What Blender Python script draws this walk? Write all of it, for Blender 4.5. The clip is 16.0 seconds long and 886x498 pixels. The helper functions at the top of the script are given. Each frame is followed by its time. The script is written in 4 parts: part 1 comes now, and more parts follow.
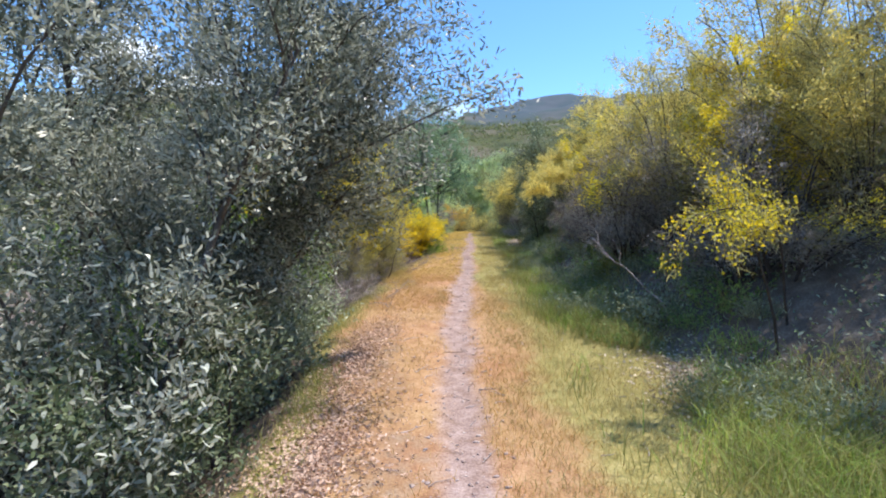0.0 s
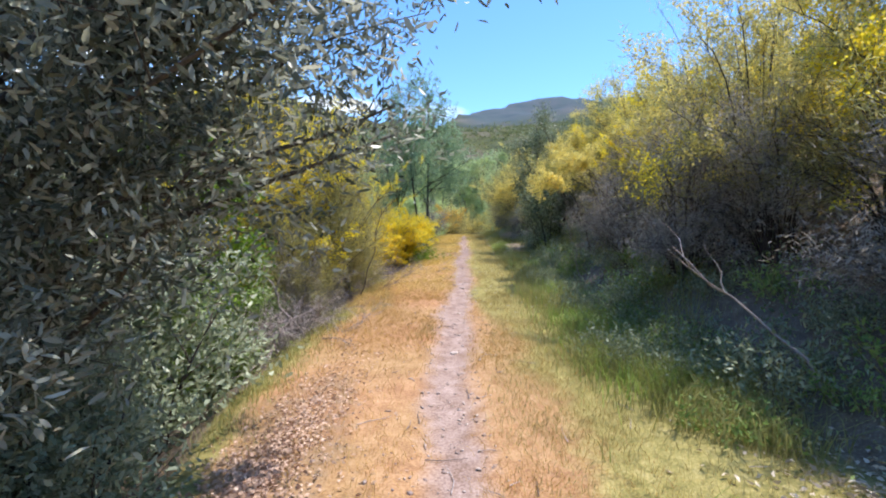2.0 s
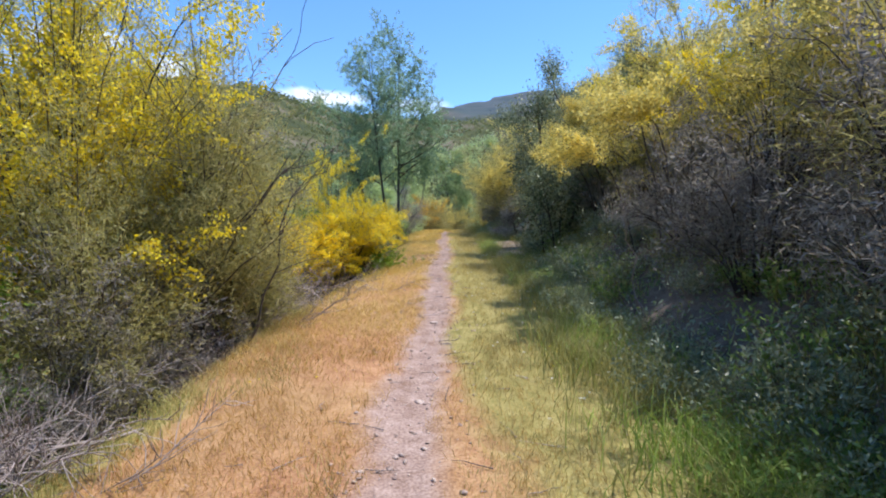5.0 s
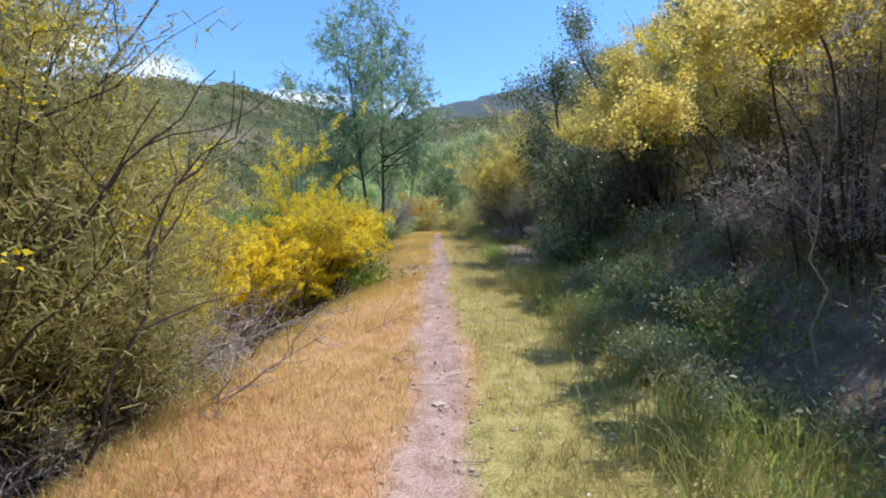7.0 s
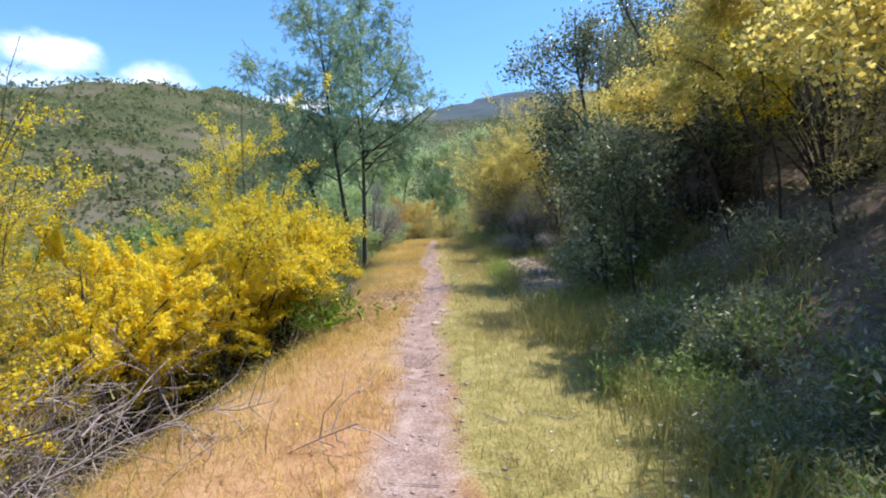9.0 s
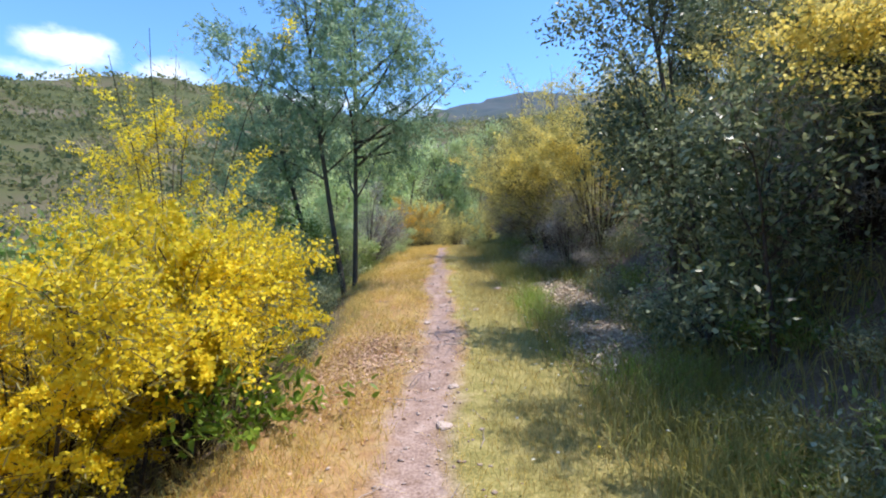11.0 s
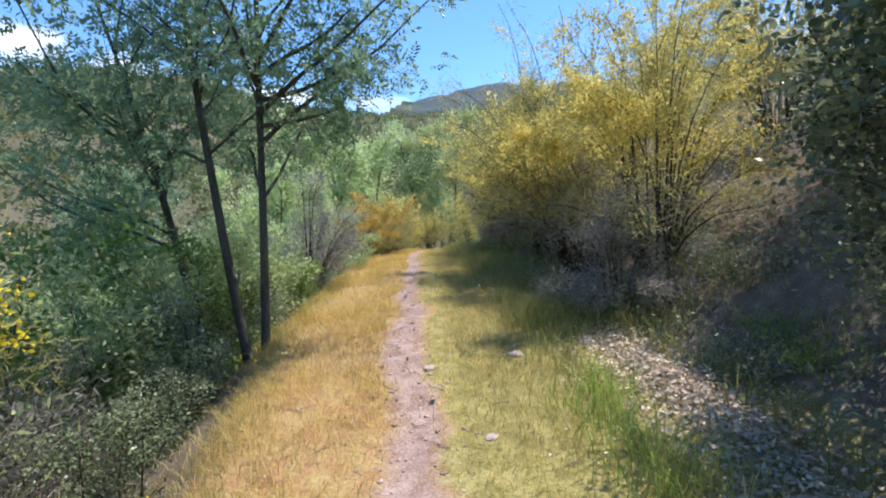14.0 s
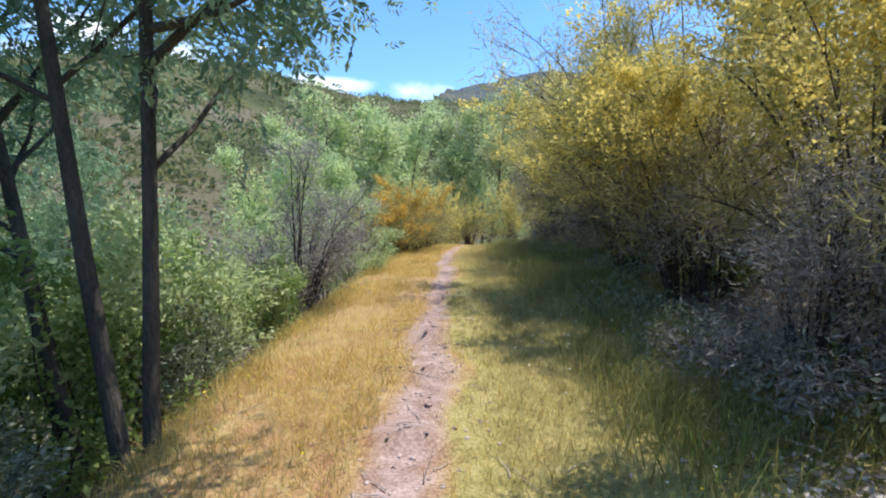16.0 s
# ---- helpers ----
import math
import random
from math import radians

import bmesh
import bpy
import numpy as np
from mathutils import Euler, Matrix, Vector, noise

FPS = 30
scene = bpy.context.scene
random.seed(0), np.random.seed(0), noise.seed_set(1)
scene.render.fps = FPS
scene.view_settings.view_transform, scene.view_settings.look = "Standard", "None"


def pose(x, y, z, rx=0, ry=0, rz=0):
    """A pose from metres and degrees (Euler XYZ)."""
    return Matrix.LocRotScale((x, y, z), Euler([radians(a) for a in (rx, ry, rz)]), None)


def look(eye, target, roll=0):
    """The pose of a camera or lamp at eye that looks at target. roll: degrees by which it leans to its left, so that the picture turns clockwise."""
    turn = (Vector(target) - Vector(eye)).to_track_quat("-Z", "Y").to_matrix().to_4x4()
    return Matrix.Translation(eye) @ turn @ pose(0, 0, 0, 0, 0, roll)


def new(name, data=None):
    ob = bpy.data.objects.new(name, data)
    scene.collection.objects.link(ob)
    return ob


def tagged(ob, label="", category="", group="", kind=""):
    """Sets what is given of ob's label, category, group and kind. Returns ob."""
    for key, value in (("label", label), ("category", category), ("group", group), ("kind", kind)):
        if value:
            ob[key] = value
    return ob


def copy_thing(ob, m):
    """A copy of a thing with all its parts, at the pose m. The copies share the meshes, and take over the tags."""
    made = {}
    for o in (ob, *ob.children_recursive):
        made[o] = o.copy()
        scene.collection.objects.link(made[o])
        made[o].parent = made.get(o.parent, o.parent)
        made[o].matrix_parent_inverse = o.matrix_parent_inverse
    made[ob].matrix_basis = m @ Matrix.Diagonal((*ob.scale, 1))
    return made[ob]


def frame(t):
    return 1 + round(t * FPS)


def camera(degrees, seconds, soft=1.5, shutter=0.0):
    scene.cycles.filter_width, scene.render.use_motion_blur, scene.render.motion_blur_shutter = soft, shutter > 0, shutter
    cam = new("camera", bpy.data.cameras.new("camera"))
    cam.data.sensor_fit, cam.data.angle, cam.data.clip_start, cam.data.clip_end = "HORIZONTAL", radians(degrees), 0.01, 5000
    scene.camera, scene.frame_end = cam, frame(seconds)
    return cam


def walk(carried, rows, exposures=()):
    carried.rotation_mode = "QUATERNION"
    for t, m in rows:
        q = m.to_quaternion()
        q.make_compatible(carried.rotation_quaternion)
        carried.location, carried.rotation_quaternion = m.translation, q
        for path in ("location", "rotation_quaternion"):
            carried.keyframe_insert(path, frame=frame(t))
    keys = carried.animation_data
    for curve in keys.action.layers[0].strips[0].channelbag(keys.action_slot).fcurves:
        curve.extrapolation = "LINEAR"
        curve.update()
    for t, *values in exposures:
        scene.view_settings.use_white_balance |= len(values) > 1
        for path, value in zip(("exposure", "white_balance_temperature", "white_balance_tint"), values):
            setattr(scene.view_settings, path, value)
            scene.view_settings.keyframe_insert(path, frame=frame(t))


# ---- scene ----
cam = camera(84.9, 16.0, soft=2.0)
METRES, EYE, TILT, LEAN, TURN = 20.0, 1.5, -1.5, 0.0, 0.0
ROWS = [
    (0.0, 0.0, 0.0, 0.0, 0.0, 0.0, -0.0),
    (0.5, 0.0013, 0.0346, 0.0005, -0.08, 0.25, -0.48),
    (1.0, 0.0034, 0.0673, 0.0033, 0.18, 0.23, -0.66),
    (1.5, 0.0034, 0.1, 0.0042, -0.24, 0.31, -0.52),
    (2.0, 0.0046, 0.1332, 0.0053, -0.84, 0.33, 0.05),
    (2.5, 0.0051, 0.1662, 0.0057, -1.14, -0.17, 0.87),
    (3.0, 0.0098, 0.1984, 0.0069, -1.43, -0.27, 1.31),
    (3.5, 0.0155, 0.232, 0.0087, -1.98, -0.33, 0.93),
    (4.0, 0.0225, 0.2672, 0.0107, -2.42, -0.42, 0.37),
    (6.5, 0.0233, 0.426, 0.0205, -3.16, -0.24, 0.45),
    (7.0, 0.0219, 0.4569, 0.0227, -4.03, -0.37, 1.08),
    (7.5, 0.0236, 0.4883, 0.0244, -5.04, -0.23, 1.58),
    (8.0, 0.0242, 0.5169, 0.0285, -5.72, 0.04, 1.96),
    (8.5, 0.0298, 0.5453, 0.03, -5.38, -0.01, 1.78),
    (9.0, 0.0338, 0.5733, 0.0338, -4.33, 0.03, 1.83),
    (11.5, 0.0413, 0.7168, 0.0535, -3.33, 0.0, 0.79),
    (12.0, 0.0421, 0.7466, 0.0571, -3.09, -0.11, 1.44),
    (12.5, 0.0422, 0.7763, 0.0608, -3.13, -0.5, 2.13),
    (13.0, 0.045, 0.8054, 0.0631, -4.07, -0.6, 2.26),
    (13.5, 0.0471, 0.8361, 0.0667, -5.57, -0.73, 2.26),
    (14.0, 0.0514, 0.8652, 0.0695, -6.67, -0.87, 2.32),
    (14.5, 0.0559, 0.896, 0.0726, -6.57, -1.01, 1.92),
    (15.0, 0.0594, 0.9274, 0.0735, -5.4, -1.46, 1.12),
    (15.5, 0.0626, 0.959, 0.0762, -3.51, -1.83, 0.56),
    (16.0, 0.0644, 0.9916, 0.0775, -1.98, -1.96, 0.59),
]
walk(cam, [(t, pose(0, 0, EYE, TILT, LEAN, TURN) @ pose(METRES * x, METRES * y, METRES * z, 90 + pitch, roll, yaw)) for t, x, y, z, yaw, pitch, roll in ROWS],
     exposures=[(0.0, 1.36), (2.0, 1.44), (2.5, 1.4), (3.5, 1.06), (4.0, 1.18), (7.0, 1.18), (9.0, 1.3), (12.0, 1.3), (13.3, 1.24), (14.5, 1.4), (15.4, 1.45), (16.0, 1.3)])

# ---- light ----
SUN_EL, SUN_AZ = 68.0, 78.0          # degrees up, degrees clockwise from +y
world = bpy.data.worlds.new("sky")
scene.world = world
world.use_nodes = True
wn, wl = world.node_tree.nodes, world.node_tree.links
wn.clear()
w_out, w_bg = wn.new("ShaderNodeOutputWorld"), wn.new("ShaderNodeBackground")
w_sky, w_tc, w_map = wn.new("ShaderNodeTexSky"), wn.new("ShaderNodeTexCoord"), wn.new("ShaderNodeMapping")
w_no, w_mix, w_sep, w_sat = wn.new("ShaderNodeTexNoise"), wn.new("ShaderNodeMixRGB"), wn.new("ShaderNodeSeparateXYZ"), wn.new("ShaderNodeHueSaturation")
w_sky.sky_type, w_sky.sun_disc = "NISHITA", False
w_sky.sun_elevation, w_sky.sun_rotation = radians(SUN_EL), radians(SUN_AZ)
w_sky.altitude = 1500
w_sky.air_density, w_sky.dust_density, w_sky.ozone_density = 1.0, 0.1, 4.5


def sky_math(op, a, b=None):
    """One math node of the sky; a and b are sockets or numbers."""
    x = wn.new("ShaderNodeMath")
    x.operation = op
    for i, v in enumerate((a, b)):
        if v is None:
            continue
        if isinstance(v, (int, float)):
            x.inputs[i].default_value = v
        else:
            wl.new(v, x.inputs[i])
    return x.outputs[0]


wl.new(w_tc.outputs["Generated"], w_sep.inputs["Vector"])
sky_az = sky_math("ARCTAN2", w_sep.outputs["X"], w_sep.outputs["Y"])
sky_el = sky_math("ARCSINE", w_sep.outputs["Z"])
w_map.inputs["Scale"].default_value = (9, 9, 14)
wl.new(w_tc.outputs["Generated"], w_map.inputs["Vector"])
wl.new(w_map.outputs["Vector"], w_no.inputs["Vector"])
w_no.inputs["Scale"].default_value, w_no.inputs["Detail"].default_value, w_no.inputs["Roughness"].default_value = 1.3, 7.0, 0.6
CLOUDS = ((-33.5, 17.2, 4.6, 2.1), (-25.5, 16.4, 4.0, 2.1), (-30, 15.0, 12, 1.4), (-1.0, 14.6, 5.0, 1.5), (-12, 15.0, 8, 1.2), (-60, 22, 9, 4), (70, 30, 14, 5), (150, 26, 16, 5))   # bearing, height, half-widths, degrees
cloud = None
for ca, ce, ra, re_ in CLOUDS:
    da = sky_math("MULTIPLY", sky_math("SUBTRACT", sky_az, radians(ca)), 1 / radians(ra))
    de = sky_math("MULTIPLY", sky_math("SUBTRACT", sky_el, radians(ce)), 1 / radians(re_))
    puff = sky_math("SUBTRACT", 1.0, sky_math("ADD", sky_math("MULTIPLY", da, da), sky_math("MULTIPLY", de, de)))
    cloud = puff if cloud is None else sky_math("MAXIMUM", cloud, puff)
w_edge = wn.new("ShaderNodeMapRange")
w_edge.interpolation_type = "SMOOTHSTEP"
w_edge.inputs["From Min"].default_value, w_edge.inputs["From Max"].default_value = 0.0, 1.5
wl.new(sky_math("ADD", cloud, sky_math("MULTIPLY", sky_math("SUBTRACT", w_no.outputs["Fac"], 0.5), 2.4)), w_edge.inputs["Value"])
wl.new(w_edge.outputs[0], w_mix.inputs["Fac"])
w_sat.inputs["Saturation"].default_value = 1.14
w_sat.inputs["Value"].default_value = 0.92
wl.new(w_sky.outputs["Color"], w_sat.inputs["Color"])
wl.new(w_sat.outputs["Color"], w_mix.inputs["Color1"])
w_mix.inputs["Color2"].default_value = (4.6, 4.8, 5.2, 1)
wl.new(w_mix.outputs["Color"], w_bg.inputs["Color"])
w_bg.inputs["Strength"].default_value = 0.15
wl.new(w_bg.outputs["Background"], w_out.inputs["Surface"])

sun_data = bpy.data.lights.new("sun", "SUN")
sun_data.energy, sun_data.angle, sun_data.color = 2.6, radians(0.53), (1.0, 0.93, 0.875)
sun_dir = Vector((math.sin(radians(SUN_AZ)) * math.cos(radians(SUN_EL)), math.cos(radians(SUN_AZ)) * math.cos(radians(SUN_EL)), math.sin(radians(SUN_EL))))
new("sun", sun_data).matrix_world = look(sun_dir * 60, (0, 0, 0))


# ---- materials ----
def bare(name):
    m = bpy.data.materials.new(name)
    m.use_nodes = True
    m.node_tree.nodes.clear()
    return m, m.node_tree.nodes, m.node_tree.links


def ramp_node(n, stops):
    r = n.new("ShaderNodeValToRGB")
    while len(r.color_ramp.elements) < len(stops):
        r.color_ramp.elements.new(0.5)
    for e, (p, c) in zip(r.color_ramp.elements, stops):
        e.position, e.color = p, (*c, 1)
    return r


def leaf_material(name, dark, light, rough=0.55, through_light=0.35, patch=1.2, gloss=0.4, share=(0.15, 0.85)):
    """Thin leaf or petal: colour varies leaf by leaf and in patches; some light passes through."""
    m, n, l = bare(name)
    out, add, pr, tr = n.new("ShaderNodeOutputMaterial"), n.new("ShaderNodeMixShader"), n.new("ShaderNodeBsdfPrincipled"), n.new("ShaderNodeBsdfTranslucent")
    geo, tc, no, mix = n.new("ShaderNodeNewGeometry"), n.new("ShaderNodeTexCoord"), n.new("ShaderNodeTexNoise"), n.new("ShaderNodeMath")
    info, hue = n.new("ShaderNodeObjectInfo"), n.new("ShaderNodeHueSaturation")
    ramp = ramp_node(n, ((share[0], dark), (share[1], light)))
    no.inputs["Scale"].default_value = patch
    l.new(tc.outputs["Object"], no.inputs["Vector"])
    mix.operation = "MULTIPLY_ADD"
    l.new(geo.outputs["Random Per Island"], mix.inputs[0])
    mix.inputs[1].default_value = 0.6
    half = n.new("ShaderNodeMath")
    half.operation, half.inputs[1].default_value, half.inputs[2].default_value = "MULTIPLY_ADD", 0.9, -0.25
    l.new(no.outputs["Fac"], half.inputs[0])
    l.new(half.outputs[0], mix.inputs[2])
    l.new(mix.outputs[0], ramp.inputs["Fac"])
    val = n.new("ShaderNodeMath")
    val.operation, val.inputs[1].default_value, val.inputs[2].default_value = "MULTIPLY_ADD", 0.3, 0.85
    l.new(info.outputs["Random"], val.inputs[0])
    l.new(val.outputs[0], hue.inputs["Value"])
    l.new(ramp.outputs["Color"], hue.inputs["Color"])
    l.new(hue.outputs["Color"], pr.inputs["Base Color"])
    l.new(hue.outputs["Color"], tr.inputs["Color"])
    pr.inputs["Roughness"].default_value = rough
    pr.inputs["Specular IOR Level"].default_value = gloss
    add.inputs["Fac"].default_value = through_light
    l.new(pr.outputs[0], add.inputs[1])
    l.new(tr.outputs[0], add.inputs[2])
    l.new(add.outputs[0], out.inputs["Surface"])
    return m


def rough_material(name, stops, scale=6.0, bump=0.4, rough=0.9, stretch=(1, 1, 1), island=0.0):
    """Bark, twigs, stones: noise at two scales, fine relief."""
    m, n, l = bare(name)
    out, pr = n.new("ShaderNodeOutputMaterial"), n.new("ShaderNodeBsdfPrincipled")
    tc, mp, big, fine = n.new("ShaderNodeTexCoord"), n.new("ShaderNodeMapping"), n.new("ShaderNodeTexNoise"), n.new("ShaderNodeTexNoise")
    geo, isl, sm, bp = n.new("ShaderNodeNewGeometry"), n.new("ShaderNodeMath"), n.new("ShaderNodeMath"), n.new("ShaderNodeBump")
    ramp = ramp_node(n, stops)
    mp.inputs["Scale"].default_value = stretch
    big.inputs["Scale"].default_value, fine.inputs["Scale"].default_value = scale, scale * 9
    fine.inputs["Detail"].default_value = 5
    l.new(tc.outputs["Object"], mp.inputs["Vector"])
    l.new(mp.outputs[0], big.inputs["Vector"])
    l.new(mp.outputs[0], fine.inputs["Vector"])
    sm.operation, sm.inputs[1].default_value = "MULTIPLY_ADD", 0.5
    l.new(fine.outputs["Fac"], sm.inputs[0])
    isl.operation, isl.inputs[1].default_value, isl.inputs[2].default_value = "MULTIPLY_ADD", island, -island / 2 - 0.0
    l.new(geo.outputs["Random Per Island"], isl.inputs[0])
    half = n.new("ShaderNodeMath")
    half.operation, half.inputs[1].default_value = "MULTIPLY_ADD", 0.5
    l.new(big.outputs["Fac"], half.inputs[0])
    l.new(isl.outputs[0], half.inputs[2])
    l.new(half.outputs[0], sm.inputs[2])
    l.new(sm.outputs[0], ramp.inputs["Fac"])
    l.new(ramp.outputs["Color"], pr.inputs["Base Color"])
    bp.inputs["Strength"].default_value, bp.inputs["Distance"].default_value = bump, 0.02
    l.new(fine.outputs["Fac"], bp.inputs["Height"])
    l.new(bp.outputs[0], pr.inputs["Normal"])
    pr.inputs["Roughness"].default_value = rough
    pr.inputs["Specular IOR Level"].default_value = 0.2
    l.new(pr.outputs[0], out.inputs["Surface"])
    return m


# silver leaf: mostly dark, bright patches paint sunlit clusters into the colour
M_SILVER = leaf_material("silver_oak_leaf", (0.11, 0.13, 0.085), (0.66, 0.69, 0.57), 0.36, 0.44, 2.2, 0.45, (0.28, 0.84))
M_GREYWILLOW = leaf_material("grey_willow_leaf", (0.15, 0.195, 0.11), (0.52, 0.57, 0.41), 0.42, 0.4, 1.0, 0.4)
M_BRIGHT = leaf_material("fresh_green_leaf", (0.10, 0.22, 0.02), (0.34, 0.50, 0.07), 0.45, 0.5)
M_ASH = leaf_material("ash_leaf", (0.15, 0.28, 0.13), (0.48, 0.63, 0.38), 0.34, 0.5)
M_HOLM = leaf_material("holm_oak_leaf", (0.08, 0.12, 0.055), (0.46, 0.52, 0.32), 0.34, 0.4, 1.2, 0.4, (0.25, 0.92))
M_WILLOW = leaf_material("willow_leaf", (0.36, 0.48, 0.19), (0.68, 0.76, 0.40), 0.5, 0.5)
M_BROOM = leaf_material("broom_shoot", (0.24, 0.23, 0.08), (0.56, 0.52, 0.21), 0.5, 0.5)
M_BRAMBLE = leaf_material("bramble_leaf", (0.14, 0.25, 0.05), (0.42, 0.54, 0.18), 0.42, 0.5)
M_HEATH = leaf_material("heath_sprig", (0.15, 0.14, 0.13), (0.47, 0.44, 0.39), 0.5, 0.45)
M_FLOWER = leaf_material("broom_flower", (0.88, 0.66, 0.025), (0.97, 0.86, 0.085), 0.5, 0.5, 2.5, 0.2)
M_PALE = leaf_material("faded_broom_flower", (0.74, 0.60, 0.13), (0.96, 0.85, 0.31), 0.55, 0.5, 2.5, 0.2)
M_ORANGE = leaf_material("withered_broom_flower", (0.55, 0.33, 0.05), (0.85, 0.58, 0.13), 0.55, 0.45, 2.5, 0.2)
M_DRY = leaf_material("dry_grass_blade", (0.42, 0.255, 0.085), (0.60, 0.41, 0.15), 0.6, 0.4, 0.8, 0.2)
M_GOLD = leaf_material("ripe_grass_blade", (0.50, 0.36, 0.085), (0.73, 0.57, 0.20), 0.6, 0.45, 0.8, 0.2)
M_LUSH = leaf_material("lush_grass_blade", (0.17, 0.27, 0.045), (0.46, 0.56, 0.15), 0.45, 0.5, 0.9, 0.3)
M_OLIVE = leaf_material("turning_grass_blade", (0.34, 0.28, 0.10), (0.60, 0.50, 0.23), 0.6, 0.4, 0.8, 0.2)
M_GREEN = leaf_material("green_grass_blade", (0.20, 0.215, 0.06), (0.48, 0.46, 0.18), 0.5, 0.5, 0.9, 0.3)
M_WEED = leaf_material("dusty_weed_leaf", (0.14, 0.185, 0.10), (0.46, 0.51, 0.35), 0.4, 0.4)
M_LITTER = leaf_material("dead_leaf", (0.42, 0.27, 0.19), (0.78, 0.58, 0.45), 0.7, 0.15, 2.0, 0.2)
M_CHIP = leaf_material("grey_dead_leaf", (0.32, 0.25, 0.19), (0.76, 0.65, 0.52), 0.7, 0.15, 2.0, 0.2)
M_FAR = leaf_material("hillside_scrub", (0.09, 0.115, 0.045), (0.25, 0.265, 0.11), 0.7, 0.5, 0.02)
M_WHITE = leaf_material("daisy_petal", (0.7, 0.7, 0.68), (0.85, 0.85, 0.82), 0.5, 0.3)
M_BUTTER = leaf_material("buttercup_petal", (0.8, 0.6, 0.02), (0.9, 0.75, 0.05), 0.4, 0.3)
M_BARK = rough_material("grey_bark", ((0.3, (0.05, 0.042, 0.035)), (0.75, (0.19, 0.165, 0.14))), 7, 0.7, 0.9, (1, 1, 0.25))
M_ASHBARK = rough_material("ash_bark", ((0.3, (0.035, 0.033, 0.028)), (0.75, (0.15, 0.14, 0.115))), 8, 0.7, 0.9, (1, 1, 0.3))
M_TWIG = rough_material("brown_twig", ((0.3, (0.034, 0.028, 0.026)), (0.75, (0.125, 0.10, 0.09))), 12, 0.3)
M_DEAD = rough_material("bleached_dead_wood", ((0.25, (0.15, 0.125, 0.12)), (0.8, (0.50, 0.435, 0.42))), 5, 0.3, island=0.5)
M_STONE = rough_material("trail_stone", ((0.25, (0.30, 0.22, 0.19)), (0.8, (0.55, 0.45, 0.40))), 9, 0.5, island=0.5)


def ground_material():
    """Trail soil, dry turf, green turf, rotted leaves with bush shade painted in, and far scrub tinted with haze, mixed
    by the zone attributes of the ground mesh.
    """
    m, n, l = bare("hillside_ground")
    out, pr, tc = n.new("ShaderNodeOutputMaterial"), n.new("ShaderNodeBsdfPrincipled"), n.new("ShaderNodeTexCoord")

    def noise_node(scale, detail=6):
        x = n.new("ShaderNodeTexNoise")
        x.inputs["Scale"].default_value, x.inputs["Detail"].default_value = scale, detail
        l.new(tc.outputs["Object"], x.inputs["Vector"])
        return x
    fine, mid, big, wide = noise_node(60), noise_node(7), noise_node(1.1), noise_node(0.045, 8)
    two = n.new("ShaderNodeMath")
    two.operation, two.inputs[1].default_value = "MULTIPLY_ADD", 0.55
    lo = n.new("ShaderNodeMath")
    lo.operation, lo.inputs[1].default_value = "MULTIPLY", 0.45
    l.new(mid.outputs["Fac"], lo.inputs[0])
    l.new(fine.outputs["Fac"], two.inputs[0])
    l.new(lo.outputs[0], two.inputs[2])

    def soil(stops):
        r = ramp_node(n, stops)
        l.new(two.outputs[0], r.inputs["Fac"])
        return r
    dry = soil(((0.36, (0.26, 0.155, 0.075)), (0.5, (0.39, 0.245, 0.12)), (0.66, (0.50, 0.34, 0.19))))
    path = soil(((0.36, (0.19, 0.125, 0.10)), (0.5, (0.315, 0.225, 0.19)), (0.64, (0.46, 0.35, 0.305))))
    green = soil(((0.36, (0.13, 0.12, 0.04)), (0.5, (0.265, 0.235, 0.08)), (0.64, (0.41, 0.345, 0.15))))
    mould_shade = soil(((0.3, (0.07, 0.055, 0.045)), (0.5, (0.16, 0.125, 0.095)), (0.7, (0.30, 0.25, 0.20))))
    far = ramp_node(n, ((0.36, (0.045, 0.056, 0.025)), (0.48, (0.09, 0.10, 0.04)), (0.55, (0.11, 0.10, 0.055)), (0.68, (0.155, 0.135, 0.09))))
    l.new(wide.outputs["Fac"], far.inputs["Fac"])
    # far slopes shift to blue with distance: haze painted into the base colour
    haze_blue = n.new("ShaderNodeMixRGB")
    haze_blue.inputs["Color2"].default_value = (0.055, 0.085, 0.12, 1)
    ochre = soil(((0.36, (0.25, 0.125, 0.07)), (0.5, (0.41, 0.225, 0.12)), (0.66, (0.52, 0.33, 0.19))))
    last, drift, span = n.new("ShaderNodeMixRGB"), noise_node(0.55, 3), n.new("ShaderNodeMapRange")
    span.inputs["From Min"].default_value, span.inputs["From Max"].default_value = 0.4, 0.62
    l.new(drift.outputs["Fac"], span.inputs["Value"])
    l.new(span.outputs[0], last.inputs["Fac"])
    l.new(dry.outputs["Color"], last.inputs["Color1"])
    l.new(ochre.outputs["Color"], last.inputs["Color2"])

    def zone(name, top, lo=0.60, hi=1.05):
        nonlocal last
        a, mix, sh, cl = n.new("ShaderNodeAttribute"), n.new("ShaderNodeMixRGB"), n.new("ShaderNodeMath"), n.new("ShaderNodeMapRange")
        a.attribute_name = name
        sh.operation, sh.inputs[1].default_value = "MULTIPLY_ADD", 0.7
        l.new(mid.outputs["Fac"], sh.inputs[0])
        l.new(a.outputs["Fac"], sh.inputs[2])
        cl.inputs["From Min"].default_value, cl.inputs["From Max"].default_value = lo, hi
        l.new(sh.outputs[0], cl.inputs["Value"])
        l.new(cl.outputs[0], mix.inputs["Fac"])
        l.new(last.outputs["Color"], mix.inputs["Color1"])
        l.new(top.outputs["Color"], mix.inputs["Color2"])
        last = mix
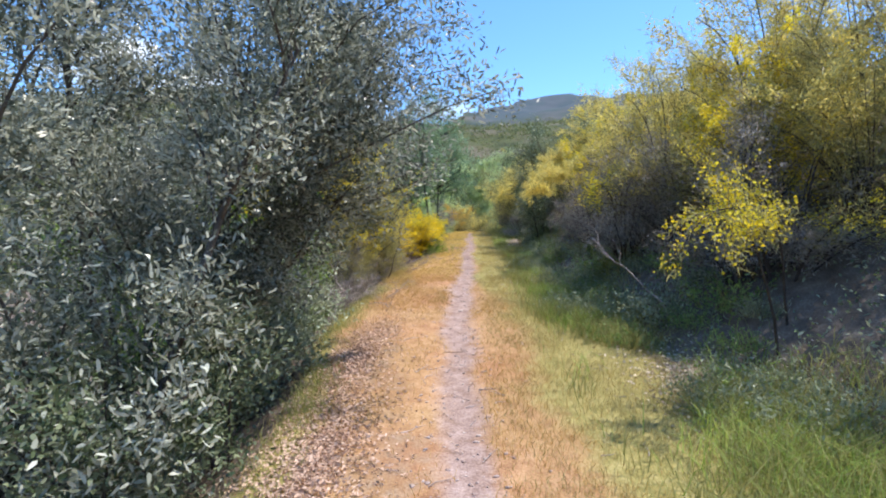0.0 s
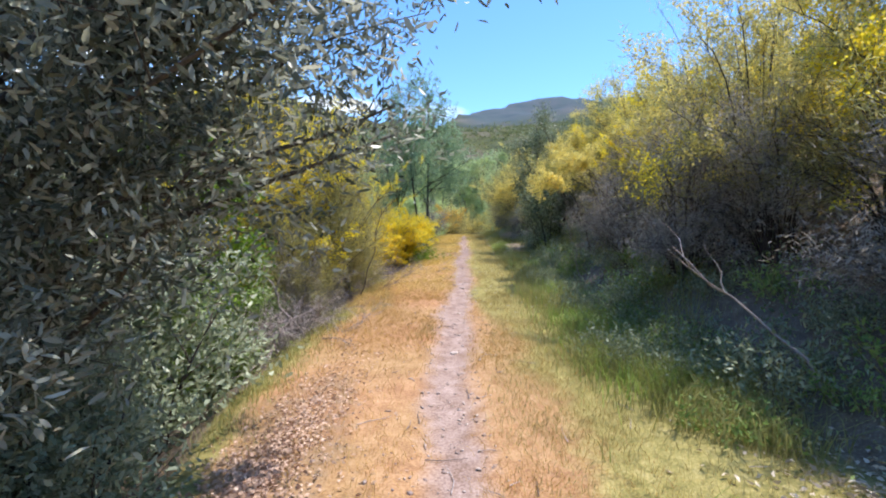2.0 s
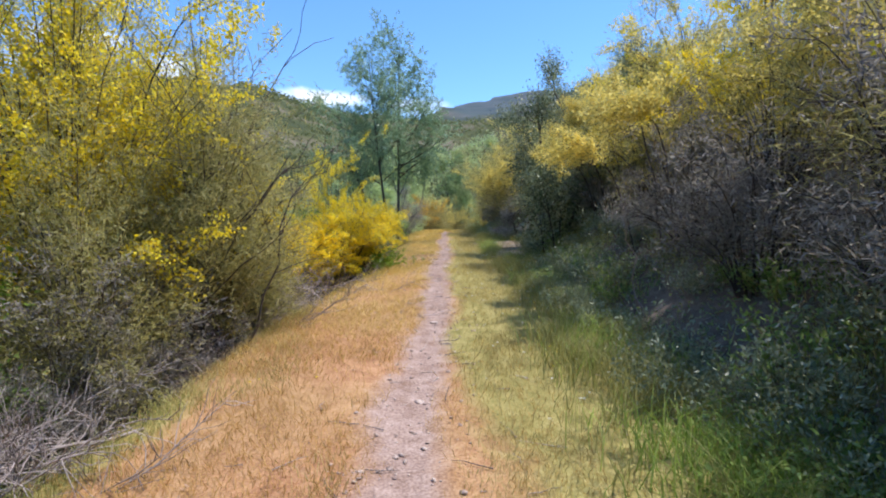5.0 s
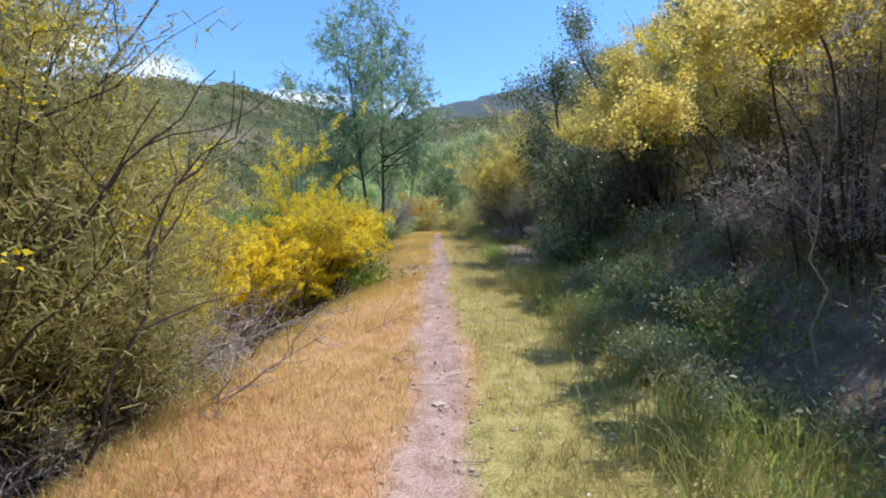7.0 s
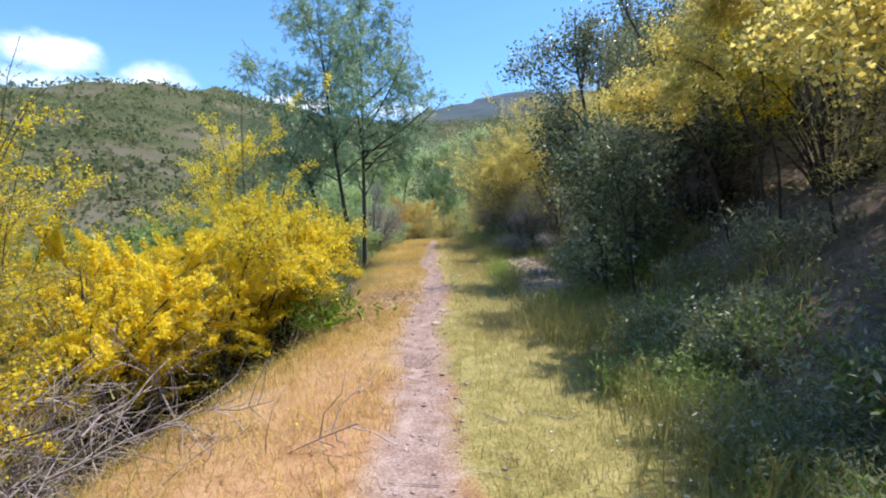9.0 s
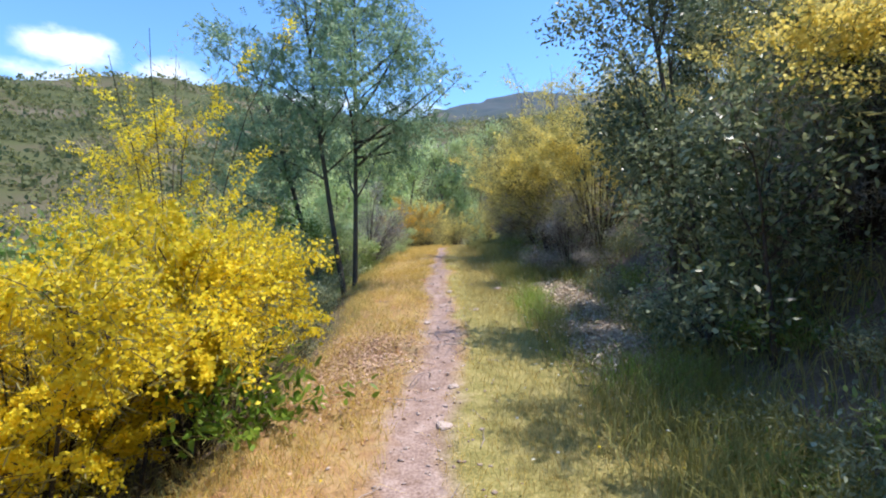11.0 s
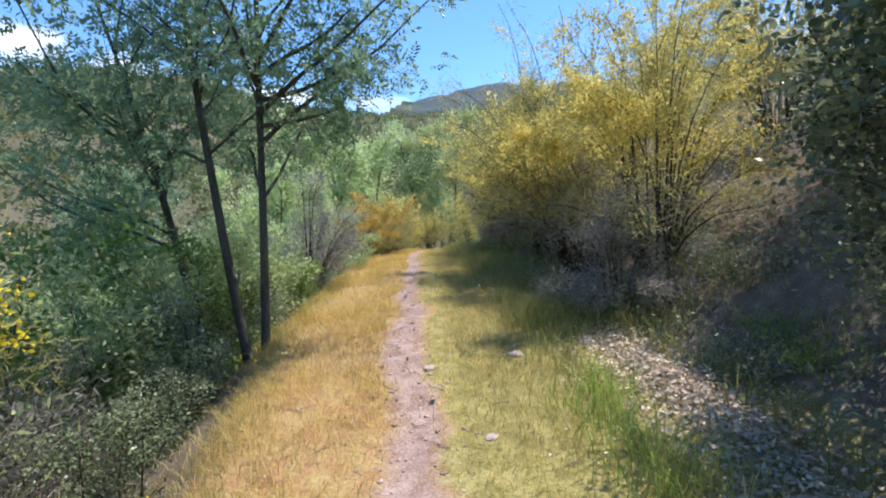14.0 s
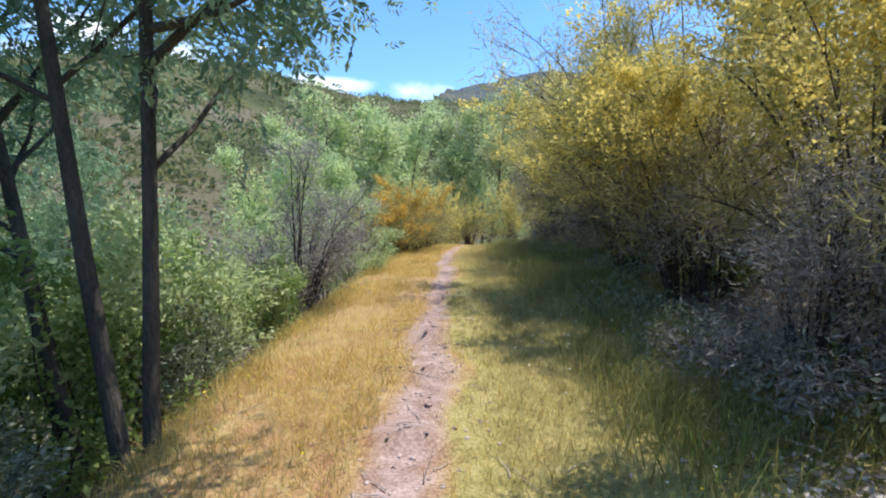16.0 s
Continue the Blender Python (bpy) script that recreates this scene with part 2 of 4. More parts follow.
    zone("zone_green", green)
    zone("zone_mould_shade", mould_shade)
    zone("zone_path", path, 0.5, 1.3)
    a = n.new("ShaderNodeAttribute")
    a.attribute_name = "zone_haze"
    l.new(a.outputs["Fac"], haze_blue.inputs["Fac"])
    l.new(far.outputs["Color"], haze_blue.inputs["Color1"])
    zone("zone_far", haze_blue)
    l.new(last.outputs["Color"], pr.inputs["Base Color"])
    pr.inputs["Roughness"].default_value, pr.inputs["Specular IOR Level"].default_value = 0.95, 0.15
    bp = n.new("ShaderNodeBump")
    bp.inputs["Strength"].default_value, bp.inputs["Distance"].default_value = 0.5, 0.02
    l.new(two.outputs[0], bp.inputs["Height"])
    l.new(bp.outputs[0], pr.inputs["Normal"])
    l.new(pr.outputs[0], out.inputs["Surface"])
    return m


M_GROUND = ground_material()


# ---- small geometry tools ----
def hash01(i, j, seed):
    v = np.sin(i * 127.1 + j * 311.7 + seed * 74.7) * 43758.5453
    return v - np.floor(v)


def lattice(x, y, seed=0):
    """Smooth value noise, 0 to 1, on numpy arrays."""
    x, y = np.asarray(x, float), np.asarray(y, float)
    i, j = np.floor(x), np.floor(y)
    u, v = x - i, y - j
    u, v = u * u * (3 - 2 * u), v * v * (3 - 2 * v)
    a, b = hash01(i, j, seed), hash01(i + 1, j, seed)
    c, d = hash01(i, j + 1, seed), hash01(i + 1, j + 1, seed)
    return (a * (1 - u) + b * u) * (1 - v) + (c * (1 - u) + d * u) * v


def fractal(x, y, seed=0, octaves=4):
    s, amp, tot = 0, 1.0, 0
    for o in range(octaves):
        s = s + amp * lattice(np.asarray(x) * 2 ** o, np.asarray(y) * 2 ** o, seed + o)
        tot += amp
        amp *= 0.5
    return s / tot


def ease(a, b, x):
    t = np.clip((np.asarray(x, float) - a) / (b - a), 0, 1)
    return t * t * (3 - 2 * t)


def mesh_np(name, verts, *faces):
    """A mesh from an array of points and arrays of faces of one size each."""
    me = bpy.data.meshes.new(name)
    verts = np.asarray(verts, np.float32)
    sizes = np.concatenate([np.full(len(f), f.shape[1], np.int32) for f in faces])
    loops = np.concatenate([np.asarray(f, np.int32).ravel() for f in faces])
    me.vertices.add(len(verts))
    me.vertices.foreach_set("co", verts.ravel())
    me.loops.add(len(loops))
    me.loops.foreach_set("vertex_index", loops)
    me.polygons.add(len(sizes))
    me.polygons.foreach_set("loop_start", np.concatenate([[0], np.cumsum(sizes)[:-1]]).astype(np.int32))
    me.update(calc_edges=True)
    return me


def part(name, me, material, parent=None, label=""):
    ob = new(name, me)
    me.materials.clear()
    me.materials.append(material)
    if parent is not None:
        ob.parent = parent
    return tagged(ob, label)


def unit(v):
    return v / np.maximum(np.linalg.norm(v, axis=-1, keepdims=True), 1e-9)


def leaves_mesh(rng, at, way, length, width, cup=0.18, round_tip=False):
    """Leaves with a pointed base and tip, folded a little along the midrib."""
    n = len(at)
    way = unit(way)
    side = unit(np.cross(way, rng.normal(size=(n, 3))))
    nor = np.cross(side, way)
    ln = (length * rng.uniform(0.65, 1.3, n))[:, None]
    wd = (width * rng.uniform(0.7, 1.25, n))[:, None]
    mid = at + way * ln * 0.45
    if not round_tip:
        v = np.stack([at, mid + side * wd / 2 + nor * wd * cup, at + way * ln - nor * ln * 0.08, mid - side * wd / 2 + nor * wd * cup], 1).reshape(-1, 3)
        return mesh_np("leaves", v, np.arange(4 * n).reshape(n, 4))
    low, high = at + way * ln * 0.28 + nor * wd * cup, at + way * ln * 0.7 + nor * wd * cup
    v = np.stack([at, low + side * wd * 0.45, high + side * wd * 0.4, at + way * ln - nor * ln * 0.08, high - side * wd * 0.4, low - side * wd * 0.45], 1).reshape(-1, 3)
    return mesh_np("leaves", v, np.arange(6 * n).reshape(n, 6))


def needles_mesh(rng, at, way, length, width):
    """Fine pointed shoots or needles."""
    n = len(at)
    way = unit(way)
    side = unit(np.cross(way, rng.normal(size=(n, 3))))
    ln = (length * rng.uniform(0.6, 1.3, n))[:, None]
    v = np.stack([at - side * width / 2, at + side * width / 2, at + way * ln], 1).reshape(-1, 3)
    return mesh_np("needles", v, np.arange(3 * n).reshape(n, 3))


def petals_mesh(rng, at, size):
    """Pea-like blossoms: a folded standard each."""
    n = len(at)
    up = unit(rng.normal(size=(n, 3)) + np.array([0, 0, 0.5]))
    side = unit(np.cross(up, rng.normal(size=(n, 3))))
    out = np.cross(side, up)
    s = (size * rng.uniform(0.7, 1.35, n))[:, None]
    v = np.stack([at, at + side * s * 0.6 + up * s * 0.45 + out * s * 0.3, at + up * s, at - side * s * 0.6 + up * s * 0.45 + out * s * 0.3], 1).reshape(-1, 3)
    return mesh_np("petals", v, np.arange(4 * n).reshape(n, 4))


def tubes_mesh(lines, sides=5):
    """Tapered round limbs along polylines [(points, first radius, last radius)]."""
    vs, fs, base = [], [], 0
    ang = np.arange(sides) * 2 * np.pi / sides
    for pts, r0, r1 in lines:
        pts = np.asarray(pts)
        k = len(pts)
        tan = unit(np.gradient(pts, axis=0))
        ref = np.array([0.0, 0.0, 1.0]) if abs(tan[0, 2]) < 0.8 else np.array([1.0, 0.0, 0.0])
        a = unit(np.cross(tan, ref))
        b = np.cross(tan, a)
        r = np.linspace(r0, r1, k)[:, None, None]
        ring = pts[:, None] + r * (a[:, None] * np.cos(ang)[None, :, None] + b[:, None] * np.sin(ang)[None, :, None])
        vs.append(ring.reshape(-1, 3))
        i = np.arange(k - 1)[:, None] * sides + np.arange(sides)[None]
        j = np.arange(k - 1)[:, None] * sides + (np.arange(sides)[None] + 1) % sides
        fs.append(base + np.stack([i, j, j + sides, i + sides], -1).reshape(-1, 4))
        base += k * sides
    me = mesh_np("limbs", np.concatenate(vs), np.concatenate(fs))
    me.polygons.foreach_set("use_smooth", np.ones(len(me.polygons), bool))
    return me


def stroke(rng, start, way, length, n, wob, up):
    pts, p, d = [np.array(start, float)], np.array(start, float), unit(np.array(way, float))
    for _ in range(n):
        d = unit(d + rng.normal(size=3) * wob + np.array([0, 0, up]))
        p = p + d * length / n
        pts.append(p)
    return np.array(pts)


def along(pts, t):
    i = min(int(t * (len(pts) - 1)), len(pts) - 2)
    f = t * (len(pts) - 1) - i
    return pts[i] * (1 - f) + pts[i + 1] * f, unit(pts[i + 1] - pts[i])


def fork(rng, limb, r, count, t0, spread, length, n, wob, up, bias=None):
    """Side limbs that leave a limb between t0 and its tip."""
    made = []
    for _ in range(count):
        t = rng.uniform(t0, 1.0)
        p, d = along(limb, t)
        turn = rng.normal(size=3)
        turn -= d * (turn @ d)
        way = d + unit(turn) * spread + (np.array(bias) if bias is not None else 0)
        made.append((stroke(rng, p, way, length * rng.uniform(0.6, 1.2) * (1.25 - 0.6 * t), n, wob, up), r * (1.1 - 0.6 * t), r * 0.3))
    return made


def scatter_on(rng, lines, per, t0, jitter):
    at, way = [], []
    for pts, _, _ in lines:
        for t in rng.uniform(t0, 1.0, per):
            p, d = along(pts, t)
            at.append(p)
            way.append(d)
    at, way = np.array(at), np.array(way)
    return at + rng.normal(size=at.shape) * jitter, unit(way * 0.6 + rng.normal(size=way.shape) * 0.6)


# ---- the lie of the land ----
PATH_Y = (-30, 0, 2, 6.7, 11, 15.5, 19, 23, 26, 29, 32, 36, 42, 60)
PATH_X = (-1.0, 0.02, 0.05, 0.2, 0.48, 0.76, 1.05, 1.25, 1.45, 1.62, 1.9, 2.5, 4.5, 12)
PATH_Z = (-1.9, -0.10, -0.05, 0.19, 0.47, 0.80, 1.05, 1.38, 1.58, 1.70, 1.74, 1.65, 1.5, 1.5)
LIP_Y = (-10, 2, 4, 6, 8, 10, 13, 14, 15.2, 16.5, 18.6, 20.4, 22.4, 26, 32, 60)
LIP_S = (1.4, 1.15, 1.25, 1.6, 1.85, 1.75, 1.75, 1.6, 1.3, 1.1, 0.88, 1.0, 1.4, 1.3, 1.15, 1.2)
TOE_Y, TOE_S = (-10, 4, 6.5, 9, 13, 16.5, 18.5, 22, 24, 30, 36, 60), (2.9, 2.8, 2.1, 2.0, 2.0, 1.95, 2.3, 2.45, 2.2, 1.9, 1.5, 1.5)
RIDGE_AZ = (-180, -90, -60, -45, -38, -28, -20, -8, -3, 0, 4, 10, 16, 25, 60, 120, 180)
RIDGE_EL = (10, 11, 12, 13, 14, 15, 15, 13.7, 13.0, 13.3, 14.4, 15.5, 16, 15, 14, 12, 10)
RIDGE_R = (200, 150, 140, 140, 145, 160, 190, 260, 300, 330, 450, 520, 520, 420, 200, 200, 200)


TREAD_SHADE_STEPS = (13.1, 15.6, 17.7, 18.4, 20.9, 21.6, 22.3, 23.2, 24.3, 25.6)   # soil steps across the tread, shaped to stand in for ruts and branch-shadow streaks


def soft_table(y, ys, vs):
    """Table look-up, smoothed a little."""
    return sum(np.interp(np.asarray(y, float) + o, ys, vs) for o in (-1.2, -0.6, 0, 0.6, 1.2)) / 5


def path_x(y):
    return soft_table(y, PATH_Y, PATH_X)


def height(x, y):
    x, y = np.asarray(x, float), np.asarray(y, float)
    s = x - path_x(y)
    z = soft_table(y, PATH_Y, PATH_Z)
    lip, toe = soft_table(y, LIP_Y, LIP_S), soft_table(y, TOE_Y, TOE_S)
    d = np.maximum(-s - lip, 0)
    drop = 0.75 * (np.sqrt(d * d + 0.04) - 0.2)
    drop = 3.6 * (1 - np.exp(-drop / 3.6))
    e = np.maximum(s - toe, 0)
    rise = 0.85 * (np.sqrt(e * e + 0.05) - 0.22)
    rise = 6.5 * (1 - np.exp(-rise / 6.5))
    local = z - drop + rise - 0.05 * np.clip(s + 0.3, -1.2, 0) ** 2
    local = local - 0.035 * np.exp(-(s / 0.26) ** 2)
    local = local + 0.05 * (fractal(x * 1.3, y * 1.3, 3) - 0.5) + 0.018 * (fractal(x * 7, y * 7, 9) - 0.5)
    local = local + 0.09 * (fractal(x * 0.8 + 3, y * 3.1, 13, 3) - 0.5) * np.exp(-(s / 0.4) ** 2) * ease(13, 18, y)
    yy = y + 0.45 * (fractal(x * 2.5, y * 0.7, 17, 3) - 0.5)
    for y0 in TREAD_SHADE_STEPS:
        local = local + np.where(yy > y0, np.exp(-np.clip(yy - y0, 0, 9) / 0.4), 0) * 0.1 * np.exp(-(s / 0.34) ** 2)
    local = local + ease(0.2, 2.5, d + e) * 0.5 * (fractal(x * 0.5, y * 0.5, 5) - 0.5)
    r = np.hypot(x, y - 14)
    az = np.degrees(np.arctan2(x, y - 14))
    el, rr = np.interp(az, RIDGE_AZ, RIDGE_EL), np.interp(az, RIDGE_AZ, RIDGE_R)
    top = 3.5 + rr * np.tan(np.radians(el))
    u = np.clip((r - 30) / (rr - 30), 0, 1.6)
    far = np.where(u < 1, -1.5 + (top + 1.5) * (0.72 * u + 0.28 * u * u), top - (u - 1) * 0.35 * rr)
    far = far + ease(40, 140, r) * (fractal(x * 0.018, y * 0.018, 21, 5) - 0.5) * np.minimum(r * 0.075, 16)
    return local + (far - local) * ease(22, 62, r) 


def height1(x, y):
    return float(height(x, y))


def heap(x, y):
    """1 on the two heaps of pale leaf debris at the foot of the bank, 0 off them."""
    s, m = x - path_x(y), 0
    for cx, cy, rx, ry in LITTER_SPOTS[3:5]:
        m = np.maximum(m, 1 - ease(0.4, 1.15, np.hypot((s - cx) / rx, (y - cy) / ry) + (fractal(x * 1.5, y * 1.5, 35) - 0.5)))
    return m


def build_ground():
    s = np.concatenate([-np.geomspace(5, 900, 50)[::-1], np.arange(-4.9, 4.95, 0.1), np.geomspace(5, 900, 46)])
    y = np.concatenate([14 - np.geomspace(18, 600, 28)[::-1], np.arange(-3.9, 12, 0.1), np.arange(12, 26, 0.06), np.arange(26, 32, 0.1), 14 + np.geomspace(18.1, 900, 80)])
    S, Y = np.meshgrid(s, y)
    bend = path_x(np.clip(Y, -20, 45))
    X = S + bend
    Z = height(X, Y)
    ny, ns = S.shape
    i = (np.arange(ny - 1)[:, None] * ns + np.arange(ns - 1)[None]).ravel()
    me = mesh_np("ground", np.stack([X, Y, Z], -1).reshape(-1, 3), np.stack([i, i + 1, i + ns + 1, i + ns], -1))
    me.polygons.foreach_set("use_smooth", np.ones(len(me.polygons), bool))
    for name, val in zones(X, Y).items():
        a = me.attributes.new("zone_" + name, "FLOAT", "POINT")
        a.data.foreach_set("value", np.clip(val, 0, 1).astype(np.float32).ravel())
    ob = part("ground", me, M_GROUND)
    tagged(ob, "sloping hillside ground with dry turf and bare trail", "ground", kind="structure")
    return ob


def zones(X, Y):
    s = X - path_x(Y)
    lip, toe = soft_table(Y, LIP_Y, LIP_S), soft_table(Y, TOE_Y, TOE_S)
    wander = (fractal(X * 1.2, Y * 1.2, 31) - 0.5)
    half = np.interp(Y, (0, 5, 9, 12, 17, 22, 30), (0.2, 0.22, 0.26, 0.24, 0.235, 0.18, 0.15))
    track = 1 - ease(half * 0.35, half * 1.5, np.abs(s + wander * 0.28 + 0.12 * (fractal(X * 4, Y * 4, 37) - 0.5)))
    green = ease(0.35 - 0.4 * ease(8, 12, Y), 1.3 - 0.85 * ease(8, 12, Y), s + wander * 0.6) * 0.95
    green = np.maximum(green, 0.4 * ease(13, 18, Y))
    green = np.maximum(green, ease(lip - 0.25, lip + 0.05, -s + wander * 0.5) * 0.9 * (1 - 0.7 * ease(9.5, 12, Y)))
    # dark rotted-leaf tone on both slopes also paints in the shade under bushes
    mould_shade = ease(toe - 0.15, toe + 0.5, s + wander * 0.5)
    mould_shade = np.maximum(mould_shade, ease(lip + 0.02, lip + 0.45, -s + wander * 0.3))
    for cx, cy, rx, ry in LITTER_SPOTS:
        mould_shade = np.maximum(mould_shade, 0.4 * (1 - ease(0.5, 1.1, np.hypot((s - cx) / rx, (Y - cy) / ry) + wander * 2.0)))
    r = np.hypot(X, Y - 14)
    az = np.degrees(np.arctan2(X, Y - 14))
    return {"path": track, "green": green, "mould_shade": mould_shade, "far": ease(25, 45, r),
            "haze": ease(230, 420, r) * ease(0, 6, az) * 0.7}


LITTER_SPOTS = ((-0.95, 3.2, 0.6, 2.0), (-1.15, 5.6, 0.45, 2.4), (-0.72, 18.2, 0.5, 1.1), (2.0, 20.7, 0.6, 2.4), (1.75, 18.5, 0.5, 1.1), (2.4, 4.4, 0.6, 1.2))
build_ground()


# ---- grass and litter ----
def blades(name, rng, x, y, tall, wide, material, label, category="grass", lean=0.35):
    n = len(x)
    base = np.stack([x, y, height(x, y) - 0.01], -1)
    a = rng.uniform(0, 2 * np.pi, n)
    side = np.stack([np.cos(a), np.sin(a), np.zeros(n)], -1)
    bend = np.stack([rng.normal(size=n), rng.normal(size=n), np.zeros(n)], -1) * lean
    h = (tall * rng.uniform(0.5, 1.3, n))[:, None]
    w = (wide * rng.uniform(0.7, 1.3, n))[:, None]
    up = np.array([0, 0, 1.0])
    mid = base + (up + bend * 0.5) * h * 0.55
    tip = base + (up * 0.95 + bend * 1.3) * h
    v = np.stack([base - side * w / 2, base + side * w / 2, mid + side * w * 0.4, mid - side * w * 0.4, tip], 1).reshape(-1, 3)
    b = np.arange(n)[:, None] * 5
    me = mesh_np(name, v, b + np.array([[0, 1, 2, 3]]), b + np.array([[3, 2, 4]]))
    return tagged(part(name, me, material), label, category, kind="stuff")


def sow(rng, n, y0, y1, s0, s1):
    y = rng.uniform(y0, y1, n)
    return path_x(y) + rng.uniform(s0, s1, n), y


def keep(rng, x, y, chance):
    k = rng.uniform(size=len(x)) < chance
    return x[k], y[k]


rg = np.random.default_rng(11)
# golden turf on both sides of the tread
gx, gy = sow(rg, 230000, 0.6, 36, -2.1, 1.3)
gs = gx - path_x(gy)
gl = soft_table(gy, LIP_Y, LIP_S)
zn = zones(gx, gy)
thin = (1 - zn["path"]) * (1 - 0.85 * zn["mould_shade"]) * (1 - zn["green"] * 0.75) * (0.25 + 0.9 * ease(0.35, 0.6, fractal(gx * 1.7, gy * 1.7, 41)))
thin *= np.where(gs < 0, 0.25 + 0.75 * ease(7, 10, gy), 0.55 - 0.2 * ease(8, 12, gy))
dx, dy = keep(rg, gx, gy, np.minimum(thin * 1.3, 1))
ripe = rg.uniform(size=len(dx)) < ease(9, 18, dy) * 0.85
blades("dry_grass", rg, dx[~ripe], dy[~ripe], 0.08, 0.0035, M_DRY, "short sun-dried golden grass beside the trail", lean=0.8)
blades("ripe_grass", rg, dx[ripe], dy[ripe], 0.12, 0.0035, M_GOLD, "soft ripe yellow grass along the trail edge", lean=0.8)
gx, gy = sow(rg, 150000, 0.6, 36, 0.15, 2.3)
gs = gx - path_x(gy)
zn = zones(gx, gy)
tuft = ease(0.42, 0.62, fractal(gx * 1.1, gy * 0.9, 51))
blades("turning_grass", rg, *keep(rg, gx, gy, ease(0.2, 0.7, gs) * (1 - zn["path"]) * (0.35 + 0.65 * tuft) * (1 - 0.9 * heap(gx, gy)) * (1 - 0.8 * zn["mould_shade"])), 0.085, 0.004, M_OLIVE, "yellow-green short grass along the trail edge", lean=0.6)
gx, gy = sow(rg, 60000, 5, 34, -2.0, -0.25)
zn = zones(gx, gy)
patch = ease(0.5, 0.66, fractal(gx * 0.9, gy * 0.55, 57))
blades("turning_grass", rg, *keep(rg, gx, gy, patch * (1 - zn["path"]) * (1 - 0.7 * zn["mould_shade"])), 0.1, 0.0045, M_OLIVE, "patches of half-green grass in the dry turf", lean=0.55)
gx, gy = sow(rg, 130000, 0.6, 36, 0.8, 3.4)
gs = gx - path_x(gy)
tuft = ease(0.46, 0.66, fractal(gx * 1.2, gy * 0.8, 61)) * ease(0.9, 1.5, gs)
tuft = np.maximum(tuft, 0.9 * np.exp(-((gs - soft_table(gy, TOE_Y, TOE_S) + 0.35) / 0.35) ** 2) * ease(0.42, 0.6, fractal(gx * 1.5, gy * 1.5, 66)))
blades("green_grass", rg, *keep(rg, gx, gy, tuft * (1 - 0.95 * heap(gx, gy)) * (1 - 0.6 * zones(gx, gy)["mould_shade"])), 0.29, 0.007, M_GREEN, "tall fresh green grass at the foot of the bank", lean=0.45)
gx, gy = sow(rg, 60000, 0.6, 36, -2.5, -1.0)
gs = gx - path_x(gy)
gl = soft_table(gy, LIP_Y, LIP_S)
edge = (1 - 0.6 * ease(9.5, 12, gy)) * np.exp(-((-gs - gl) / 0.22) ** 2) * ease(0.35, 0.6, fractal(gx * 0.9, gy * 0.9, 71))
blades("verge_grass", rg, *keep(rg, gx, gy, edge), 0.14, 0.005, M_GREEN, "thin green grass along the crumbling trail lip", lean=0.5)


# lush tufts where the bank foot lies in the sun
gx, gy = sow(rg, 90000, 2.0, 30, 0.9, 3.6)
gs = gx - path_x(gy)
ridge = soft_table(gy, (0, 3, 6, 8, 11, 14, 17, 19, 22, 30), (2.3, 2.3, 2.1, 1.8, 1.6, 1.8, 1.9, 1.5, 1.4, 1.2))
lush = np.exp(-((gs - ridge) / soft_table(gy, (0, 6, 9, 30), (0.55, 0.5, 0.35, 0.35))) ** 2) * ease(0.43, 0.57, fractal(gx * 0.9, gy * 0.7, 83))
blades("lush_grass", rg, *keep(rg, gx, gy, lush * (1 - 0.6 * ease(9, 10, gy) * (1 - ease(13, 14, gy))) * (1 - ease(21, 22.5, gy)) * (1 - 0.8 * ease(14.8, 15.5, gy) * (1 - ease(17, 17.6, gy))) * (1 - 0.95 * heap(gx, gy))), 0.27, 0.008, M_LUSH, "lush bright green grass tufts below the bank", lean=0.5)


def litter(name, rng, spots, n, size, material, label):
    px, py = [], []
    for cx, cy, rx, ry in spots:
        k = n // len(spots)
        a, q = rng.uniform(0, 2 * np.pi, k), np.abs(rng.normal(size=k)) * 0.55
        yy = cy + np.sin(a) * q * ry
        px.append(path_x(yy) + cx + np.cos(a) * q * rx)
        py.append(yy)
    px, py = np.concatenate(px), np.concatenate(py)
    at = np.stack([px, py, height(px, py) + rng.uniform(0.0, 0.03, len(px)) + 0.07 * heap(px, py) * rng.uniform(size=len(px))], -1)
    way = rng.normal(size=at.shape) * np.array([1, 1, 0.25])
    return tagged(part(name, leaves_mesh(rng, at, way, size, size * 0.5, 0.3), material), label, "leaf litter", kind="stuff")


litter("leaf_litter", rg, LITTER_SPOTS[:3], 17000, 0.036, M_LITTER, "brown dead leaves scattered on the trail edge")
litter("bark_litter", rg, LITTER_SPOTS[3:], 17000, 0.05, M_CHIP, "pale grey dead leaves and bark at the bank foot")


# ---- shrubs and trees: one builder for each kind ----
def thing(name, label, category, group=""):
    return tagged(new(name), label, category, group)


def stuff(ob):
    return tagged(ob, kind="stuff")


def arch(rng, end, wob):
    """A stem that rises from the root and bows out to its end."""
    end = np.asarray(end, float)
    root = np.array([*(unit(end[:2]) * 0.14), -0.15])
    knee = np.array([end[0] * 0.35, end[1] * 0.35, end[2] * 0.8 + 0.1])
    t = np.linspace(0, 1, 7)[:, None]
    p = root * (1 - t) ** 2 + 2 * knee * t * (1 - t) + end * t * t
    return p + np.cumsum(rng.normal(size=p.shape), 0) * wob * t


